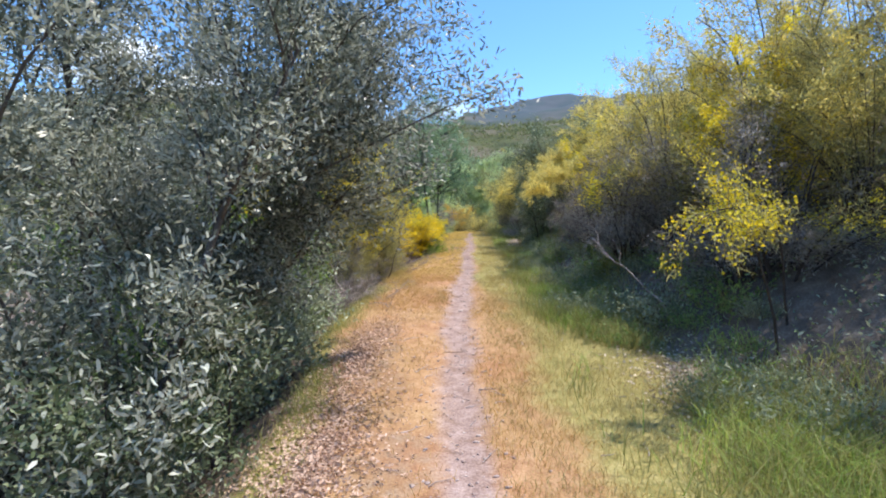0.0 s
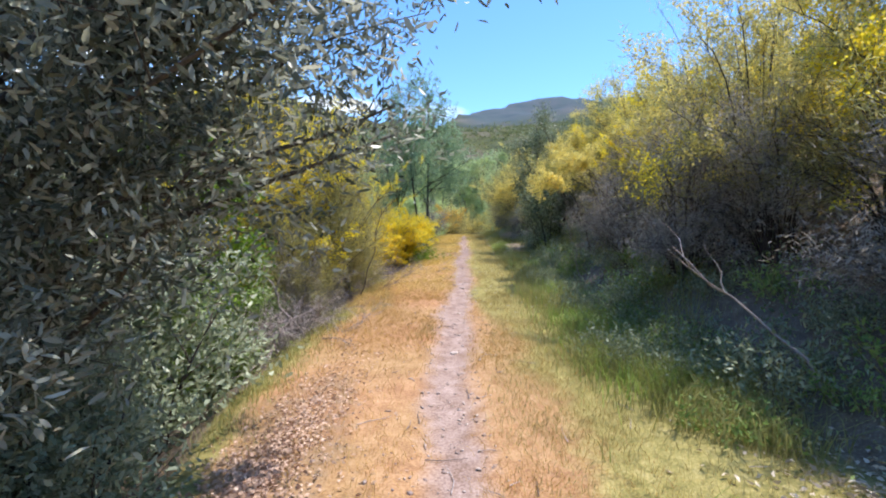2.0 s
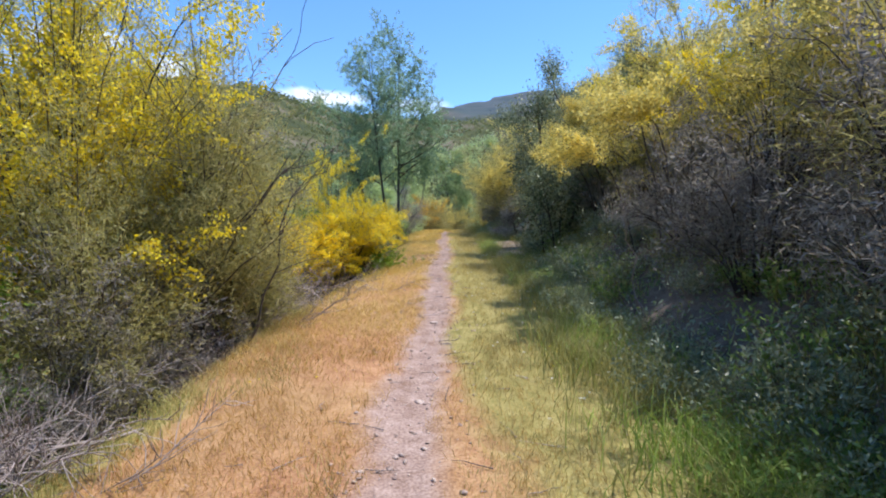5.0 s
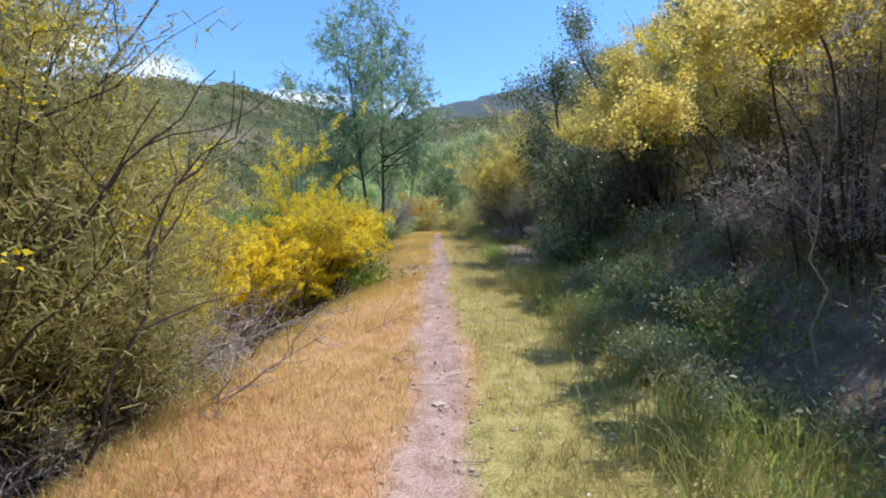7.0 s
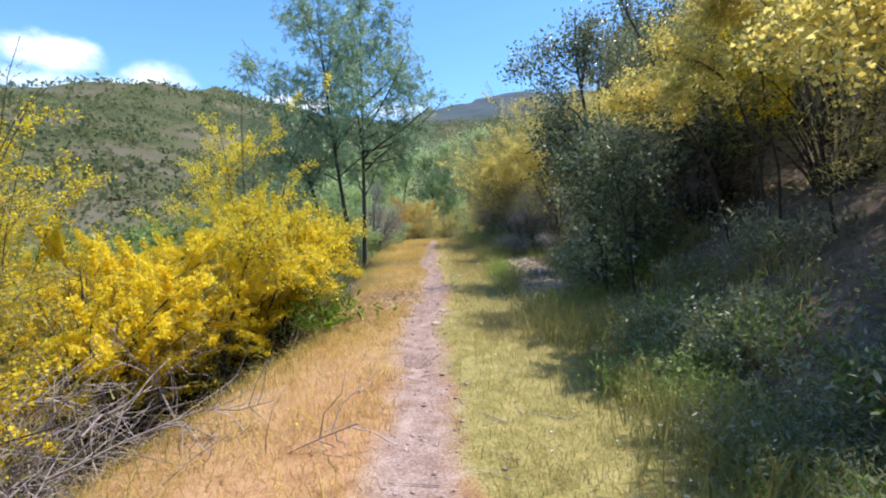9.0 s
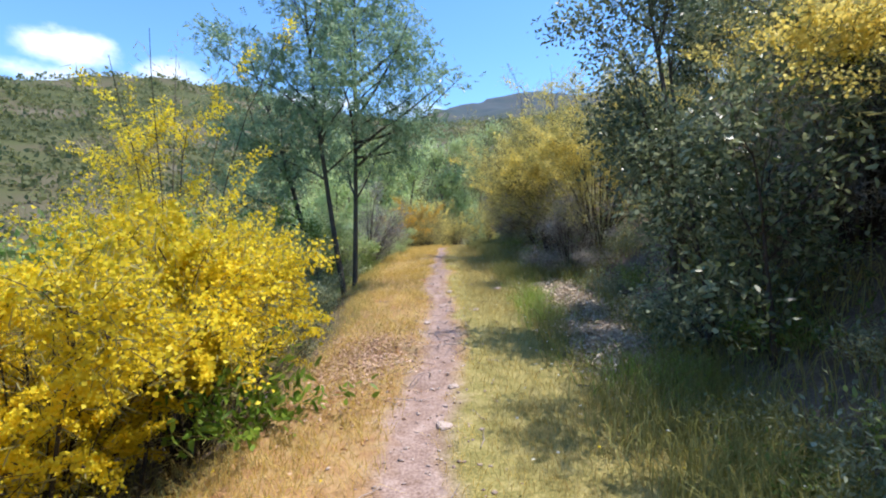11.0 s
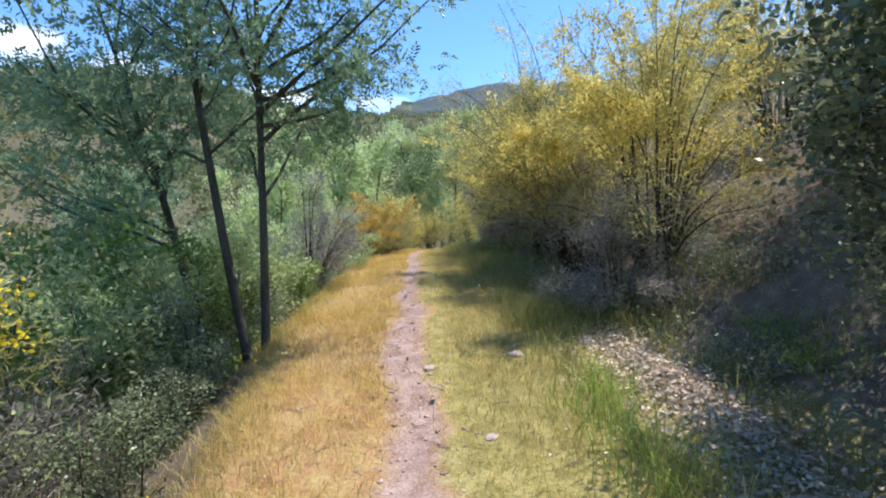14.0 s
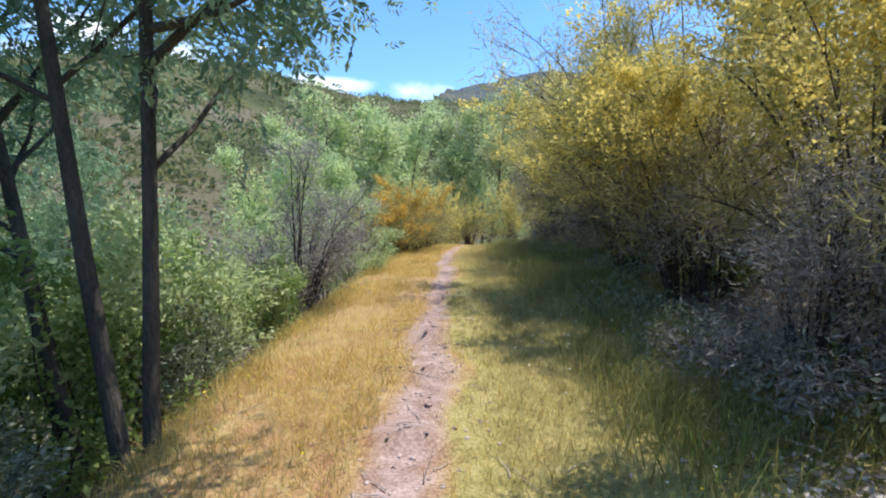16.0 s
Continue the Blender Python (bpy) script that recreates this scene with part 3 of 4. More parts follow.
def dome_ends(rng, n, tall, wide, low=0.05):
    """Stem ends over a lumpy dome: uneven lobes, some ends well inside it."""
    lobes = unit(rng.normal(size=(7, 3)) + np.array([0, 0, 0.4]))
    u = rng.normal(size=(n, 3))
    u[:, 2] = np.abs(u[:, 2]) + low
    u = unit(u)
    lump = 0.72 + 0.42 * np.max(np.clip(u @ lobes.T, 0, 1) ** 6, axis=1) + rng.normal(size=n) * 0.05
    lump *= np.where(rng.uniform(size=n) < 0.25, 0.65, 1.0)
    return np.stack([u[:, 0] * wide, u[:, 1] * wide, tall * (0.25 + 0.75 * u[:, 2])], -1) * lump[:, None]


def broom(rng, tall, wide, flowers, petal, shoots=26, bloom=0.6, label="", name="broom_shrub", group="", green=5200, size=0.034, spikes=0, plume=0.042):
    """Broom: arching stems, many fine green shoots, blossom in thick sprays on part of the stems."""
    ob = thing(name, label, "shrub", group)
    stems, wands, heads = [], [], []
    ends = list(dome_ends(rng, shoots, tall, wide)) + [np.array([rng.normal() * wide * 0.35, rng.normal() * wide * 0.35, tall * rng.uniform(1.0, 1.3)]) for _ in range(spikes)]
    for i, e in enumerate(ends):
        p = arch(rng, e, 0.02)
        stems.append((p, 0.017, 0.004))
        w = fork(rng, p, 0.005, 11 if i < shoots else 5, 0.3, 0.8, 0.2 + 0.17 * tall, 2, 0.2, -0.02)
        wands += w
        if rng.uniform() < bloom * (0.55 + 0.75 * e[2] / tall) and e[2] > 0.36 * tall:
            heads += w[:-2]
    for q in stems[:12]:
        part("stem", tubes_mesh([q], 5), M_TWIG, ob)
    stuff(part("wand_spray", tubes_mesh([(p, 0.011, 0.003) for p, _, _ in stems[12:]] + [(p, 0.004, 0.0012) for p, _, _ in wands[::2]], 3), M_TWIG, ob))
    at, way = scatter_on(rng, wands, max(1, 2 * green // len(wands)), 0.05, 0.07)
    stuff(part("green_spray", needles_mesh(rng, at, way + np.array([0, 0, 0.15]), 0.11, 0.009), M_BROOM, ob))
    at, _ = scatter_on(rng, heads, max(1, flowers // len(heads)), 0.15, plume)
    stuff(part("blossom", petals_mesh(rng, at, size), petal, ob))
    return ob


def heath(rng, tall, wide, label, name="heath_shrub", shoots=34, group="", leaf=None, green=6800):
    """Tree heath: stiff twiggy stems, dull needle sprigs in tufts."""
    ob = thing(name, label, "shrub", group)
    stems, twigs = [], []
    for e in dome_ends(rng, shoots, tall, wide, 0.0):
        p = arch(rng, e, 0.03)
        stems.append((p, 0.016, 0.003))
        twigs += fork(rng, p, 0.005, 10, 0.3, 0.8, 0.2 + 0.16 * tall, 2, 0.25, 0.05)
    for q in stems[:12]:
        part("stem", tubes_mesh([q], 5), M_TWIG, ob)
    stuff(part("twig_spray", tubes_mesh([(p, 0.010, 0.003) for p, _, _ in stems[12:]] + [(p, 0.004, 0.0012) for p, _, _ in twigs[::2]], 3), M_TWIG, ob))
    stuff(part("dead_twig_spray", tubes_mesh([(p + rng.normal(size=3) * 0.05, 0.0035, 0.0015) for p, _, _ in twigs[::7]], 3), M_DEAD, ob))
    at, way = scatter_on(rng, twigs, 2 * green // len(twigs), 0.2, 0.06)
    stuff(part("needle_spray", needles_mesh(rng, at, way, 0.07, 0.012), leaf or M_HEATH, ob))
    return ob


def reach_limb(rng, start, tip):
    """A limb that rises, then bows out to a given tip."""
    t = np.linspace(0, 1, 8)[:, None]
    knee = start * 0.5 + tip * 0.5 + np.array([0, 0, 0.35])
    p = start * (1 - t) ** 2 + 2 * knee * t * (1 - t) + tip * t * t
    return p + rng.normal(size=p.shape) * 0.03 * np.sin(np.pi * t)


def leafy_tree(rng, name, label, stems, tall, wide, leaf, leaf_len, leaf_wid, bark, leaves=30000, boughs=9, twigs=8, bough_from=0.3, spread=0.9, base_r=0.06, jitter=0.11, category="tree", up=0.03, group="", wob=0.06, extra=(), reach=(), pinnate=False):
    """Tree or tall bush: stems given as (x, y, lean_x, lean_y), boughs, twigs, leaves."""
    ob = thing(name, label, category, group)
    trunks, limbs, ends = [], [], []
    for sx, sy, lx, ly, *cut in stems:
        p = stroke(rng, (sx, sy, -0.25), (lx, ly, 1.0), tall * rng.uniform(0.88, 1.05) * (cut[0] if cut else 1), 9, wob, 0.03)
        trunks.append((p, base_r * rng.uniform(0.85, 1.1), base_r * 0.2))
        b = fork(rng, p, base_r * 0.4, boughs, bough_from, spread, wide, 5, 0.14, up)
        if not trunks[1:]:
            b += [(stroke(rng, along(p, t)[0], way, ln, 6, 0.08, 0.02), base_r * 0.55, base_r * 0.12) for t, way, ln in extra]
            b += [(reach_limb(rng, along(p, t)[0], np.array(tip)), base_r * 0.3, base_r * 0.07) for t, tip in reach]
        limbs += b
        for q in b:
            ends += fork(rng, q[0], base_r * 0.12, twigs + (8 if len(q[0]) == 8 else 0), 0.15, 0.9, wide * 0.45, 2, 0.2, 0.02)
    for t in trunks:
        part("trunk", tubes_mesh([t], 9), bark, ob)
    for q in limbs:
        part("bough", tubes_mesh([q], 5), bark, ob)
    stuff(part("twig_spray", tubes_mesh([(p, min(a, 0.007), 0.0015) for p, a, _ in ends[::2]], 3), bark, ob))
    at, way = scatter_on(rng, ends, max(1, leaves // len(ends)), 0.05, jitter)
    if pinnate:
        at, way = leaflets(rng, at, way, leaf_len * 2.6)
    stuff(part("crown", leaves_mesh(rng, at, way, leaf_len, leaf_wid, round_tip=leaf in (M_SILVER, M_HOLM, M_BRIGHT, M_GREYWILLOW)), leaf, ob))
    return ob


def leaflets(rng, at, way, rib):
    """Feathered leaves: four pairs of leaflets and an end one on a drooping rib."""
    way = unit(way + np.array([0, 0, -0.35]))
    side = unit(np.cross(way, rng.normal(size=way.shape)))
    pts, dirs = [at + way * rib], [way]
    for k in range(4):
        p = at + way * rib * (0.25 + 0.22 * k)
        for sg in (1, -1):
            pts.append(p)
            dirs.append(unit(way * 0.6 + side * sg))
    return np.concatenate(pts), np.concatenate(dirs)


def dead_brush(rng, label, count, reach, tall, group=""):
    """A heap of bare bleached branches, each forking."""
    ob = thing("dead_brushwood", label, "dead branches", group)
    small = []
    for _ in range(count):
        a = rng.uniform(0, 2 * np.pi)
        p0 = np.array([rng.normal() * reach * 0.3, rng.normal() * reach * 0.3, rng.uniform(-0.05, 0.55)])
        p = stroke(rng, p0, (math.cos(a), math.sin(a), rng.uniform(0.0, 1.1) * tall), reach * rng.uniform(0.4, 0.9), 6, 0.26, -0.03)
        part("branch", tubes_mesh([(p, rng.uniform(0.006, 0.013), 0.003)], 5), M_DEAD, ob)
        small += fork(rng, p, 0.004, 16, 0.05, 1.1, reach * 0.36, 3, 0.3, -0.02)
    stuff(part("twig_spray", tubes_mesh([(p, 0.004, 0.0015) for p, _, _ in small], 3), M_DEAD, ob))
    return ob


def weed(rng, label, n, tall, wide, leaf, leaf_len, name="weed_clump", group="", per=16):
    """Low leafy herb clump."""
    ob = thing(name, label, "weeds", group)
    st = []
    for _ in range(n):
        a, out = rng.uniform(0, 2 * np.pi), rng.uniform(0, 1) ** 0.5
        st.append((stroke(rng, (math.cos(a) * out * wide * 0.6, math.sin(a) * out * wide * 0.6, -0.04), (math.cos(a) * out, math.sin(a) * out, 1.2), tall * rng.uniform(0.5, 1.1), 4, 0.2, 0), 0.003, 0.001))
    stuff(part("stalk_spray", tubes_mesh(st, 3), M_BROOM, ob))
    at, way = scatter_on(rng, st, per, 0.1, 0.04)
    stuff(part("foliage", leaves_mesh(rng, at, way, leaf_len, leaf_len * 0.36, round_tip=True), leaf, ob))
    return ob


def hillside_scrub(rng, n):
    """Low bushes all over the far slopes, clump by clump."""
    az, r = np.radians(rng.uniform(-66, 24, n)), 30 + 318 * rng.uniform(size=n) ** 1.5
    x, y = r * np.sin(az), 14 + r * np.cos(az)
    x, y = keep(rng, x, y, 0.3 + 0.7 * ease(0.35, 0.65, fractal(x * 0.03, y * 0.03, 91)))
    x, y = keep(rng, x, y, (x < -7) | (np.hypot(x, y - 14) > 48))
    n, per = len(x), 9
    size = rng.uniform(0.5, 1.7, n) * (0.45 + 0.35 * ease(40, 80, np.hypot(x, y)) + np.hypot(x, y) / 400)
    at = np.repeat(np.stack([x, y, height(x, y)], -1), per, 0)
    off = rng.normal(size=at.shape) * np.array([0.6, 0.6, 0.22])
    off[:, 2] = np.abs(off[:, 2])
    at = at + off * np.repeat(size, per)[:, None]
    leaf = np.repeat(size, per) * 0.55
    me = leaves_mesh(rng, at, rng.normal(size=at.shape) + np.array([0, 0, 0.4]), leaf, leaf * 0.7)
    tagged(part("hillside_scrub", me, M_FAR), "low dark green scrub on the far slopes", "scrub", kind="stuff")


def put(ob, x, y, scale=1.0, turn=0.0, sink=0.0, stretch=1.0):
    """Stands a first-built thing on the ground."""
    ob.matrix_basis = pose(x, y, height1(x, y) - sink, 0, 0, turn) @ Matrix.Diagonal((scale, scale, scale * stretch, 1))
    return ob


def again(ob, x, y, scale=1.0, turn=0.0, sink=0.0, stretch=1.0):
    keep_scale = Vector(ob.scale)
    m = pose(x, y, height1(x, y) - sink, 0, 0, turn) @ Matrix.Diagonal((scale / keep_scale.x, scale / keep_scale.y, scale * stretch / keep_scale.z, 1))
    return copy_thing(ob, m)


rb = np.random.default_rng(5)
rnd = random.Random(8)


def pebbles(rng, n):
    """Loose angular stones on the worn tread."""
    bm = bmesh.new()
    bmesh.ops.create_icosphere(bm, subdivisions=1, radius=1)
    v0 = np.array([v.co[:] for v in bm.verts])
    f0 = np.array([[v.index for v in f.verts] for f in bm.faces])
    bm.free()
    y = rng.uniform(1.5, 27, n)
    x = path_x(y) + rng.normal(size=n) * 0.24
    r = 0.005 + 0.014 * rng.uniform(size=n) ** 3
    at = np.stack([x, y, height(x, y) + r * 0.15], -1)
    shape = 1 + 0.3 * rng.normal(size=(n, len(v0), 1))
    flat = np.stack([rng.uniform(0.7, 1.5, n), rng.uniform(0.7, 1.5, n), rng.uniform(0.35, 0.7, n)], -1)[:, None]
    v = at[:, None] + v0[None] * shape * flat * r[:, None, None]
    f = f0[None] + (np.arange(n) * len(v0))[:, None, None]
    tagged(part("trail_pebbles", mesh_np("pebbles", v.reshape(-1, 3), f.reshape(-1, 3)), M_STONE), "small angular pinkish stones on the trail", "stones", kind="stuff")


def meadow_flowers(rng, name, x, y, tall, size, material, label):
    """Small open flowers on thin stalks, five petals each."""
    n = len(x)
    base = np.stack([x, y, height(x, y)], -1)
    top = base + np.stack([rng.normal(size=n) * 0.02, rng.normal(size=n) * 0.02, tall * rng.uniform(0.6, 1.2, n)], -1)
    a = (np.arange(5) * 2 * np.pi / 5)[None] + rng.uniform(0, 6, n)[:, None]
    way = np.stack([np.cos(a), np.sin(a), np.full_like(a, 0.25)], -1).reshape(-1, 3)
    tagged(part(name, leaves_mesh(rng, np.repeat(top, 5, 0), way, size, size * 0.8), material), label, "wildflowers", kind="stuff")


def dead_branch(rng, base, tip, label, forks=5, r=0.013, wood=None):
    """One bare bleached branch that stands out of the brush."""
    ob = thing("dead_branch", label, "dead branch")
    base, tip = np.array(base), np.array(tip)
    ob.location = base
    ln = np.linalg.norm(tip - base)
    p = np.linspace(0, 1, 9)[:, None] * (tip - base) + np.cumsum(rng.normal(size=(9, 3)), 0) * 0.028 * ln
    part("main_limb", tubes_mesh([(p, r, r * 0.35)], 7), wood or M_DEAD, ob)
    for q in fork(rng, p, r * 0.6, forks, 0.35, 0.6, ln * 0.45, 5, 0.2, 0.03):
        part("side_limb", tubes_mesh([q], 5), wood or M_DEAD, ob)
    return ob


def blossom_bough(rng, base, tip, label, flowers=2600, sprays=14, petal=None):
    """One long broom bough that arches out and hangs in blossom at its end."""
    ob = thing("broom_bough", label, "broom branch")
    ob.location = base
    end = np.array(tip) - np.array(base)
    t = np.linspace(0, 1, 9)[:, None]
    knee = np.array([end[0] * 0.35, end[1] * 0.35, end[2] * 0.85 + 0.75])
    p = 2 * knee * t * (1 - t) + end * t * t + rng.normal(size=(9, 3)) * 0.015
    part("main_limb", tubes_mesh([(p, 0.014, 0.003)], 5), M_TWIG, ob)
    w = fork(rng, p, 0.005, sprays, 0.45, 0.9, 0.62, 3, 0.18, -0.06)
    stuff(part("wand_spray", tubes_mesh([(q, 0.004, 0.0012) for q, _, _ in w], 3), M_TWIG, ob))
    at, way = scatter_on(rng, w, 34, 0.05, 0.03)
    stuff(part("green_spray", needles_mesh(rng, at, way, 0.1, 0.01), M_BROOM, ob))
    at, _ = scatter_on(rng, w, flowers // len(w), 0.1, 0.045)
    stuff(part("blossom", petals_mesh(rng, at, 0.023), petal or M_FLOWER, ob))
    return ob


pebbles(rg, 2600)


def undergrowth(rng, name, n, y0, y1, s0, s1, tall, leaf_len, material, label):
    """Low creeping leaves all over the bank's slope, in drifts."""
    y = rng.uniform(y0, y1, n)
    off = rng.uniform(s0, s1, n)
    x = path_x(y) + soft_table(y, TOE_Y, TOE_S) + off
    x, y = keep(rng, x, y, 0.15 + 0.85 * ease(0.4, 0.6, fractal(x * 1.6, y * 1.6, 77)))
    at = np.stack([x, y, height(x, y) + tall * rng.uniform(size=len(x)) ** 1.5], -1)
    way = rng.normal(size=at.shape) + np.array([-0.4, -0.2, 0.3])
    tagged(part(name, leaves_mesh(rng, at, way, leaf_len, leaf_len * 0.45), material), label, "undergrowth", kind="stuff")

# ---- downhill side, from the start of the walk on ----
put(leafy_tree(rb, "silver_oak", "grey-green small-leaved oak, dense to the ground", [(0, 0, -0.1, -0.05), (0.3, 0.4, 0.12, 0.1), (-0.3, 0.3, -0.2, 0.2)], 4.6, 1.5, M_SILVER, 0.068, 0.020, M_BARK, 46000, 17, 11, 0.04, 1.0, 0.06), -2.75, 2.9)
put(leafy_tree(rb, "silver_oak", "grey-green oak leaning over the trail from the lip", [(0, 0, 0.14, 0.0), (0.15, 0.3, 0.26, 0.03), (-0.5, -0.3, -0.1, 0.0)], 5.4, 1.7, M_SILVER, 0.068, 0.020, M_BARK, 64000, 15, 11, 0.25, 1.0, 0.06, reach=((0.5, (3.1, -0.8, 3.5)), (0.6, (2.9, 0.3, 4.1)), (0.5, (2.65, 1.6, 4.1)), (0.7, (2.6, 1.0, 4.9)), (0.65, (2.5, -0.6, 4.6))), extra=((0.5, (1, 0.2, 0.5), 2.5), (0.58, (1, -0.1, 0.6), 2.4), (0.66, (0.9, 0.3, 0.7), 2.2), (0.45, (1, 0.35, 0.5), 2.6), (0.72, (0.9, 0.5, 0.8), 2.0))), -2.65, 5.0)
put(leafy_tree(rb, "silver_oak", "tall grey-green oak standing below the trail lip", [(0, 0, -0.1, 0.05), (0.4, 0.2, 0.1, 0.1), (-0.6, 0.4, -0.2, 0.1)], 6.4, 1.8, M_SILVER, 0.075, 0.024, M_BARK, 30000, 15, 9, 0.1, 1.0, 0.08), -4.3, 7.1)
put(leafy_tree(rb, "green_oak_bush", "bright fresh-green oak bush in full sun", [(0, 0, 0.1, 0.05), (0.2, 0.3, 0.2, 0.2), (-0.3, 0.1, -0.2, 0.1)], 3.9, 1.0, M_BRIGHT, 0.07, 0.045, M_BARK, 16000, 14, 8, 0.05, 1.0, 0.035, category="shrub"), -3.5, 8.9)
GB = put(leafy_tree(rb, "grey_willow_bush", "grey-green willow bush on the crumbling lip", [(0, 0, 0.1, 0), (0.3, 0.3, 0.2, 0.2), (-0.3, 0.1, -0.2, 0.1)], 2.0, 0.8, M_GREYWILLOW, 0.075, 0.03, M_TWIG, 7500, 10, 7, 0.05, 1.0, 0.025, category="shrub"), -2.1, 4.9, 0.75)
again(GB, -3.2, 9.9, 0.8, 130)
again(GB, -2.95, 6.9, 1.1, 300)
again(GB, -2.6, 5.9, 0.7, 220)
# dark holm leaf chosen so the colour itself carries the shade below the trees
HS = put(leafy_tree(rb, "holm_oak_bush", "young leafy bush, dark holm leaf colour standing in for shade", [(0, 0, 0.1, 0), (0.3, 0.3, 0.2, 0.2), (-0.3, 0.1, -0.2, 0.1)], 1.7, 0.75, M_HOLM, 0.065, 0.03, M_TWIG, 5000, 9, 7, 0.04, 1.0, 0.022, category="shrub"), -2.0, 2.7, 0.75)
again(HS, -1.85, 3.9, 0.75, 160)
B1 = put(broom(rb, 4.5, 2.0, 40000, M_FLOWER, 90, 0.62, "tall yellow-flowering broom with long bare wands", green=22000, size=0.027, spikes=11), -3.2, 11.9, 1.08)
B2 = put(broom(rb, 3.9, 1.7, 18000, M_FLOWER, 54, 0.6, "tall yellow-flowering broom rooted below the trail", green=11000, size=0.028, spikes=5), -3.0, 13.7)
B3 = put(broom(rb, 2.0, 1.4, 56000, M_FLOWER, 64, 0.7, "broom covered in bright yellow blossom, hanging over the lip", green=3000, size=0.021, plume=0.018), -1.0, 17.75, 1.08)
again(B3, -2.6, 17.7, 1.3, 140)
again(B3, -1.5, 16.8, 0.95, 60)
again(B3, -2.35, 16.2, 1.1, 230)
again(B2, -3.1, 15.9, 0.85, 290)
again(B2, -3.9, 10.6, 0.95, 100)
again(B2, -5.4, 15.0, 0.8, 200)
put(weed(rb, "bright green leafy sapling on the trail lip", 30, 0.75, 0.25, M_BRIGHT, 0.085, name="leafy_sapling"), -0.25, 17.0)
D1 = put(dead_brush(rb, "heap of grey bleached dead branches under the broom", 76, 1.3, 0.85), -2.0, 14.5, 1.15)
again(D1, -2.05, 9.25, 0.85, 120)
again(D1, -2.1, 11.5, 0.7, 240)
again(D1, -2.15, 12.9, 0.85, 30)
again(B2, -3.0, 13.1, 0.95, 45)
ASH = leafy_tree(rb, "ash_tree", "slender multi-stemmed ash with light open crown", [(0, 0, 0.045, 0.0), (-0.17, 0.05, -0.15, 0.05), (-0.62, 0.3, -0.3, 0.1, 0.85)], 6.4, 1.9, M_ASH, 0.062, 0.025, M_ASHBARK, 7600, 16, 8, 0.28, 1.1, 0.055, wob=0.018, up=0.03, pinnate=True,
                 extra=((0.44, (0.9, -0.1, 0.2), 1.5), (0.4, (0.7, -0.4, 0.0), 1.0), (0.48, (0.6, -0.3, 0.15), 1.3), (0.37, (0.75, 0.1, 0.7), 2.6), (0.42, (0.8, -0.5, 0.4), 2.0), (0.46, (0.1, -0.9, 0.4), 1.7), (0.5, (0.6, -0.4, 0.8), 2.0), (0.6, (0.7, 0.3, 0.7), 1.8)))
put(ASH, -0.29, 22.6)
put(heath(rb, 2.2, 1.0, "brown upright tree heath bush"), -0.35, 26.0)
W1 = put(leafy_tree(rb, "willow_tree", "pale green willow in the valley", [(0, 0, 0, 0), (0.4, 0, 0.2, 0.1), (-0.4, 0.2, -0.2, 0)], 8.0, 2.0, M_WILLOW, 0.2, 0.085, M_BARK, 13000, 16, 9, 0.08, 0.8, 0.09, 0.2), -2.8, 40)
for x, y, k, a in ((0.3, 44, 1.0, 90), (-2.6, 34, 0.6, 30), (4.5, 48, 1.1, 150)):
    again(W1, x, y, k, a)
BR = [put(leafy_tree(rb, "bramble_bush", "tangled green bramble and young ash below the lip", [(0, 0, 0.1, 0), (0.4, 0.3, 0.3, 0.2), (-0.4, 0.1, -0.3, 0.1), (0, -0.4, 0, -0.3)], 2.2, 0.9, M_BRAMBLE, 0.085, 0.045, M_TWIG, 6500, 9, 6, 0.03, 1.1, 0.02, category="shrub", group="valley bushes"), -3.1, 20.7),
      put(leafy_tree(rb, "willow_bush", "light green willow bush below the lip", [(0, 0, 0.1, 0), (0.4, 0.3, 0.3, 0.2), (-0.4, 0.1, -0.3, 0.1)], 2.6, 0.9, M_WILLOW, 0.085, 0.035, M_TWIG, 6000, 9, 6, 0.03, 1.0, 0.02, category="shrub", group="valley bushes"), -2.4, 28.5)]
for i, x, y, k, a in ((0, -2.6, 22.2, 1.1, 100), (1, -1.4, 24.2, 0.7, 200), (1, -0.9, 25.2, 0.5, 10), (1, -3.4, 24.8, 0.85, 300), (0, -3.0, 26.8, 0.85, 80),
                      (1, -0.9, 28.0, 0.65, 20), (1, -0.2, 30.0, 0.75, 140), (0, -5.5, 21.5, 1.3, 210), (1, -5.6, 28, 0.9, 170), (0, -4.2, 31, 0.9, 60), (1, -1.4, 32.5, 0.9, 250), (0, -3.4, 19.6, 1.25, 130),
                      (0, -6.3, 18, 1.3, 220), (0, -5.8, 9.0, 1.5, 90), (0, -7.2, 25, 1.2, 0), (0, -7.6, 29, 1.2, 100), (0, -10.5, 27, 1.4, 40)):
    again(BR[i], x, y, k, a)
again(BR[0], -1.15, 23.3, 0.7, 15)
# dark-leaved bush along the lip in place of shaded bramble
for x, y, k, a in ((-0.6, 19.5, 0.5, 31), (-0.65, 20.5, 0.55, 171), (-0.75, 21.5, 0.5, 261)):
    again(HS, x, y, k * 0.8, a)
again(BR[0], -2.9, 8.4, 0.75, 115)
again(BR[0], -2.7, 9.9, 0.45, 215)
again(BR[1], -1.45, 21.4, 0.75, 44)
again(BR[1], -2.4, 21.7, 1.05, 144)
again(GB, -2.2, 25.9, 1.0, 95)
OB = put(broom(rb, 1.9, 1.1, 4000, M_ORANGE, 26, 0.6, "broom with withered orange blossom at the bend", green=5000), 0.9, 32.0)
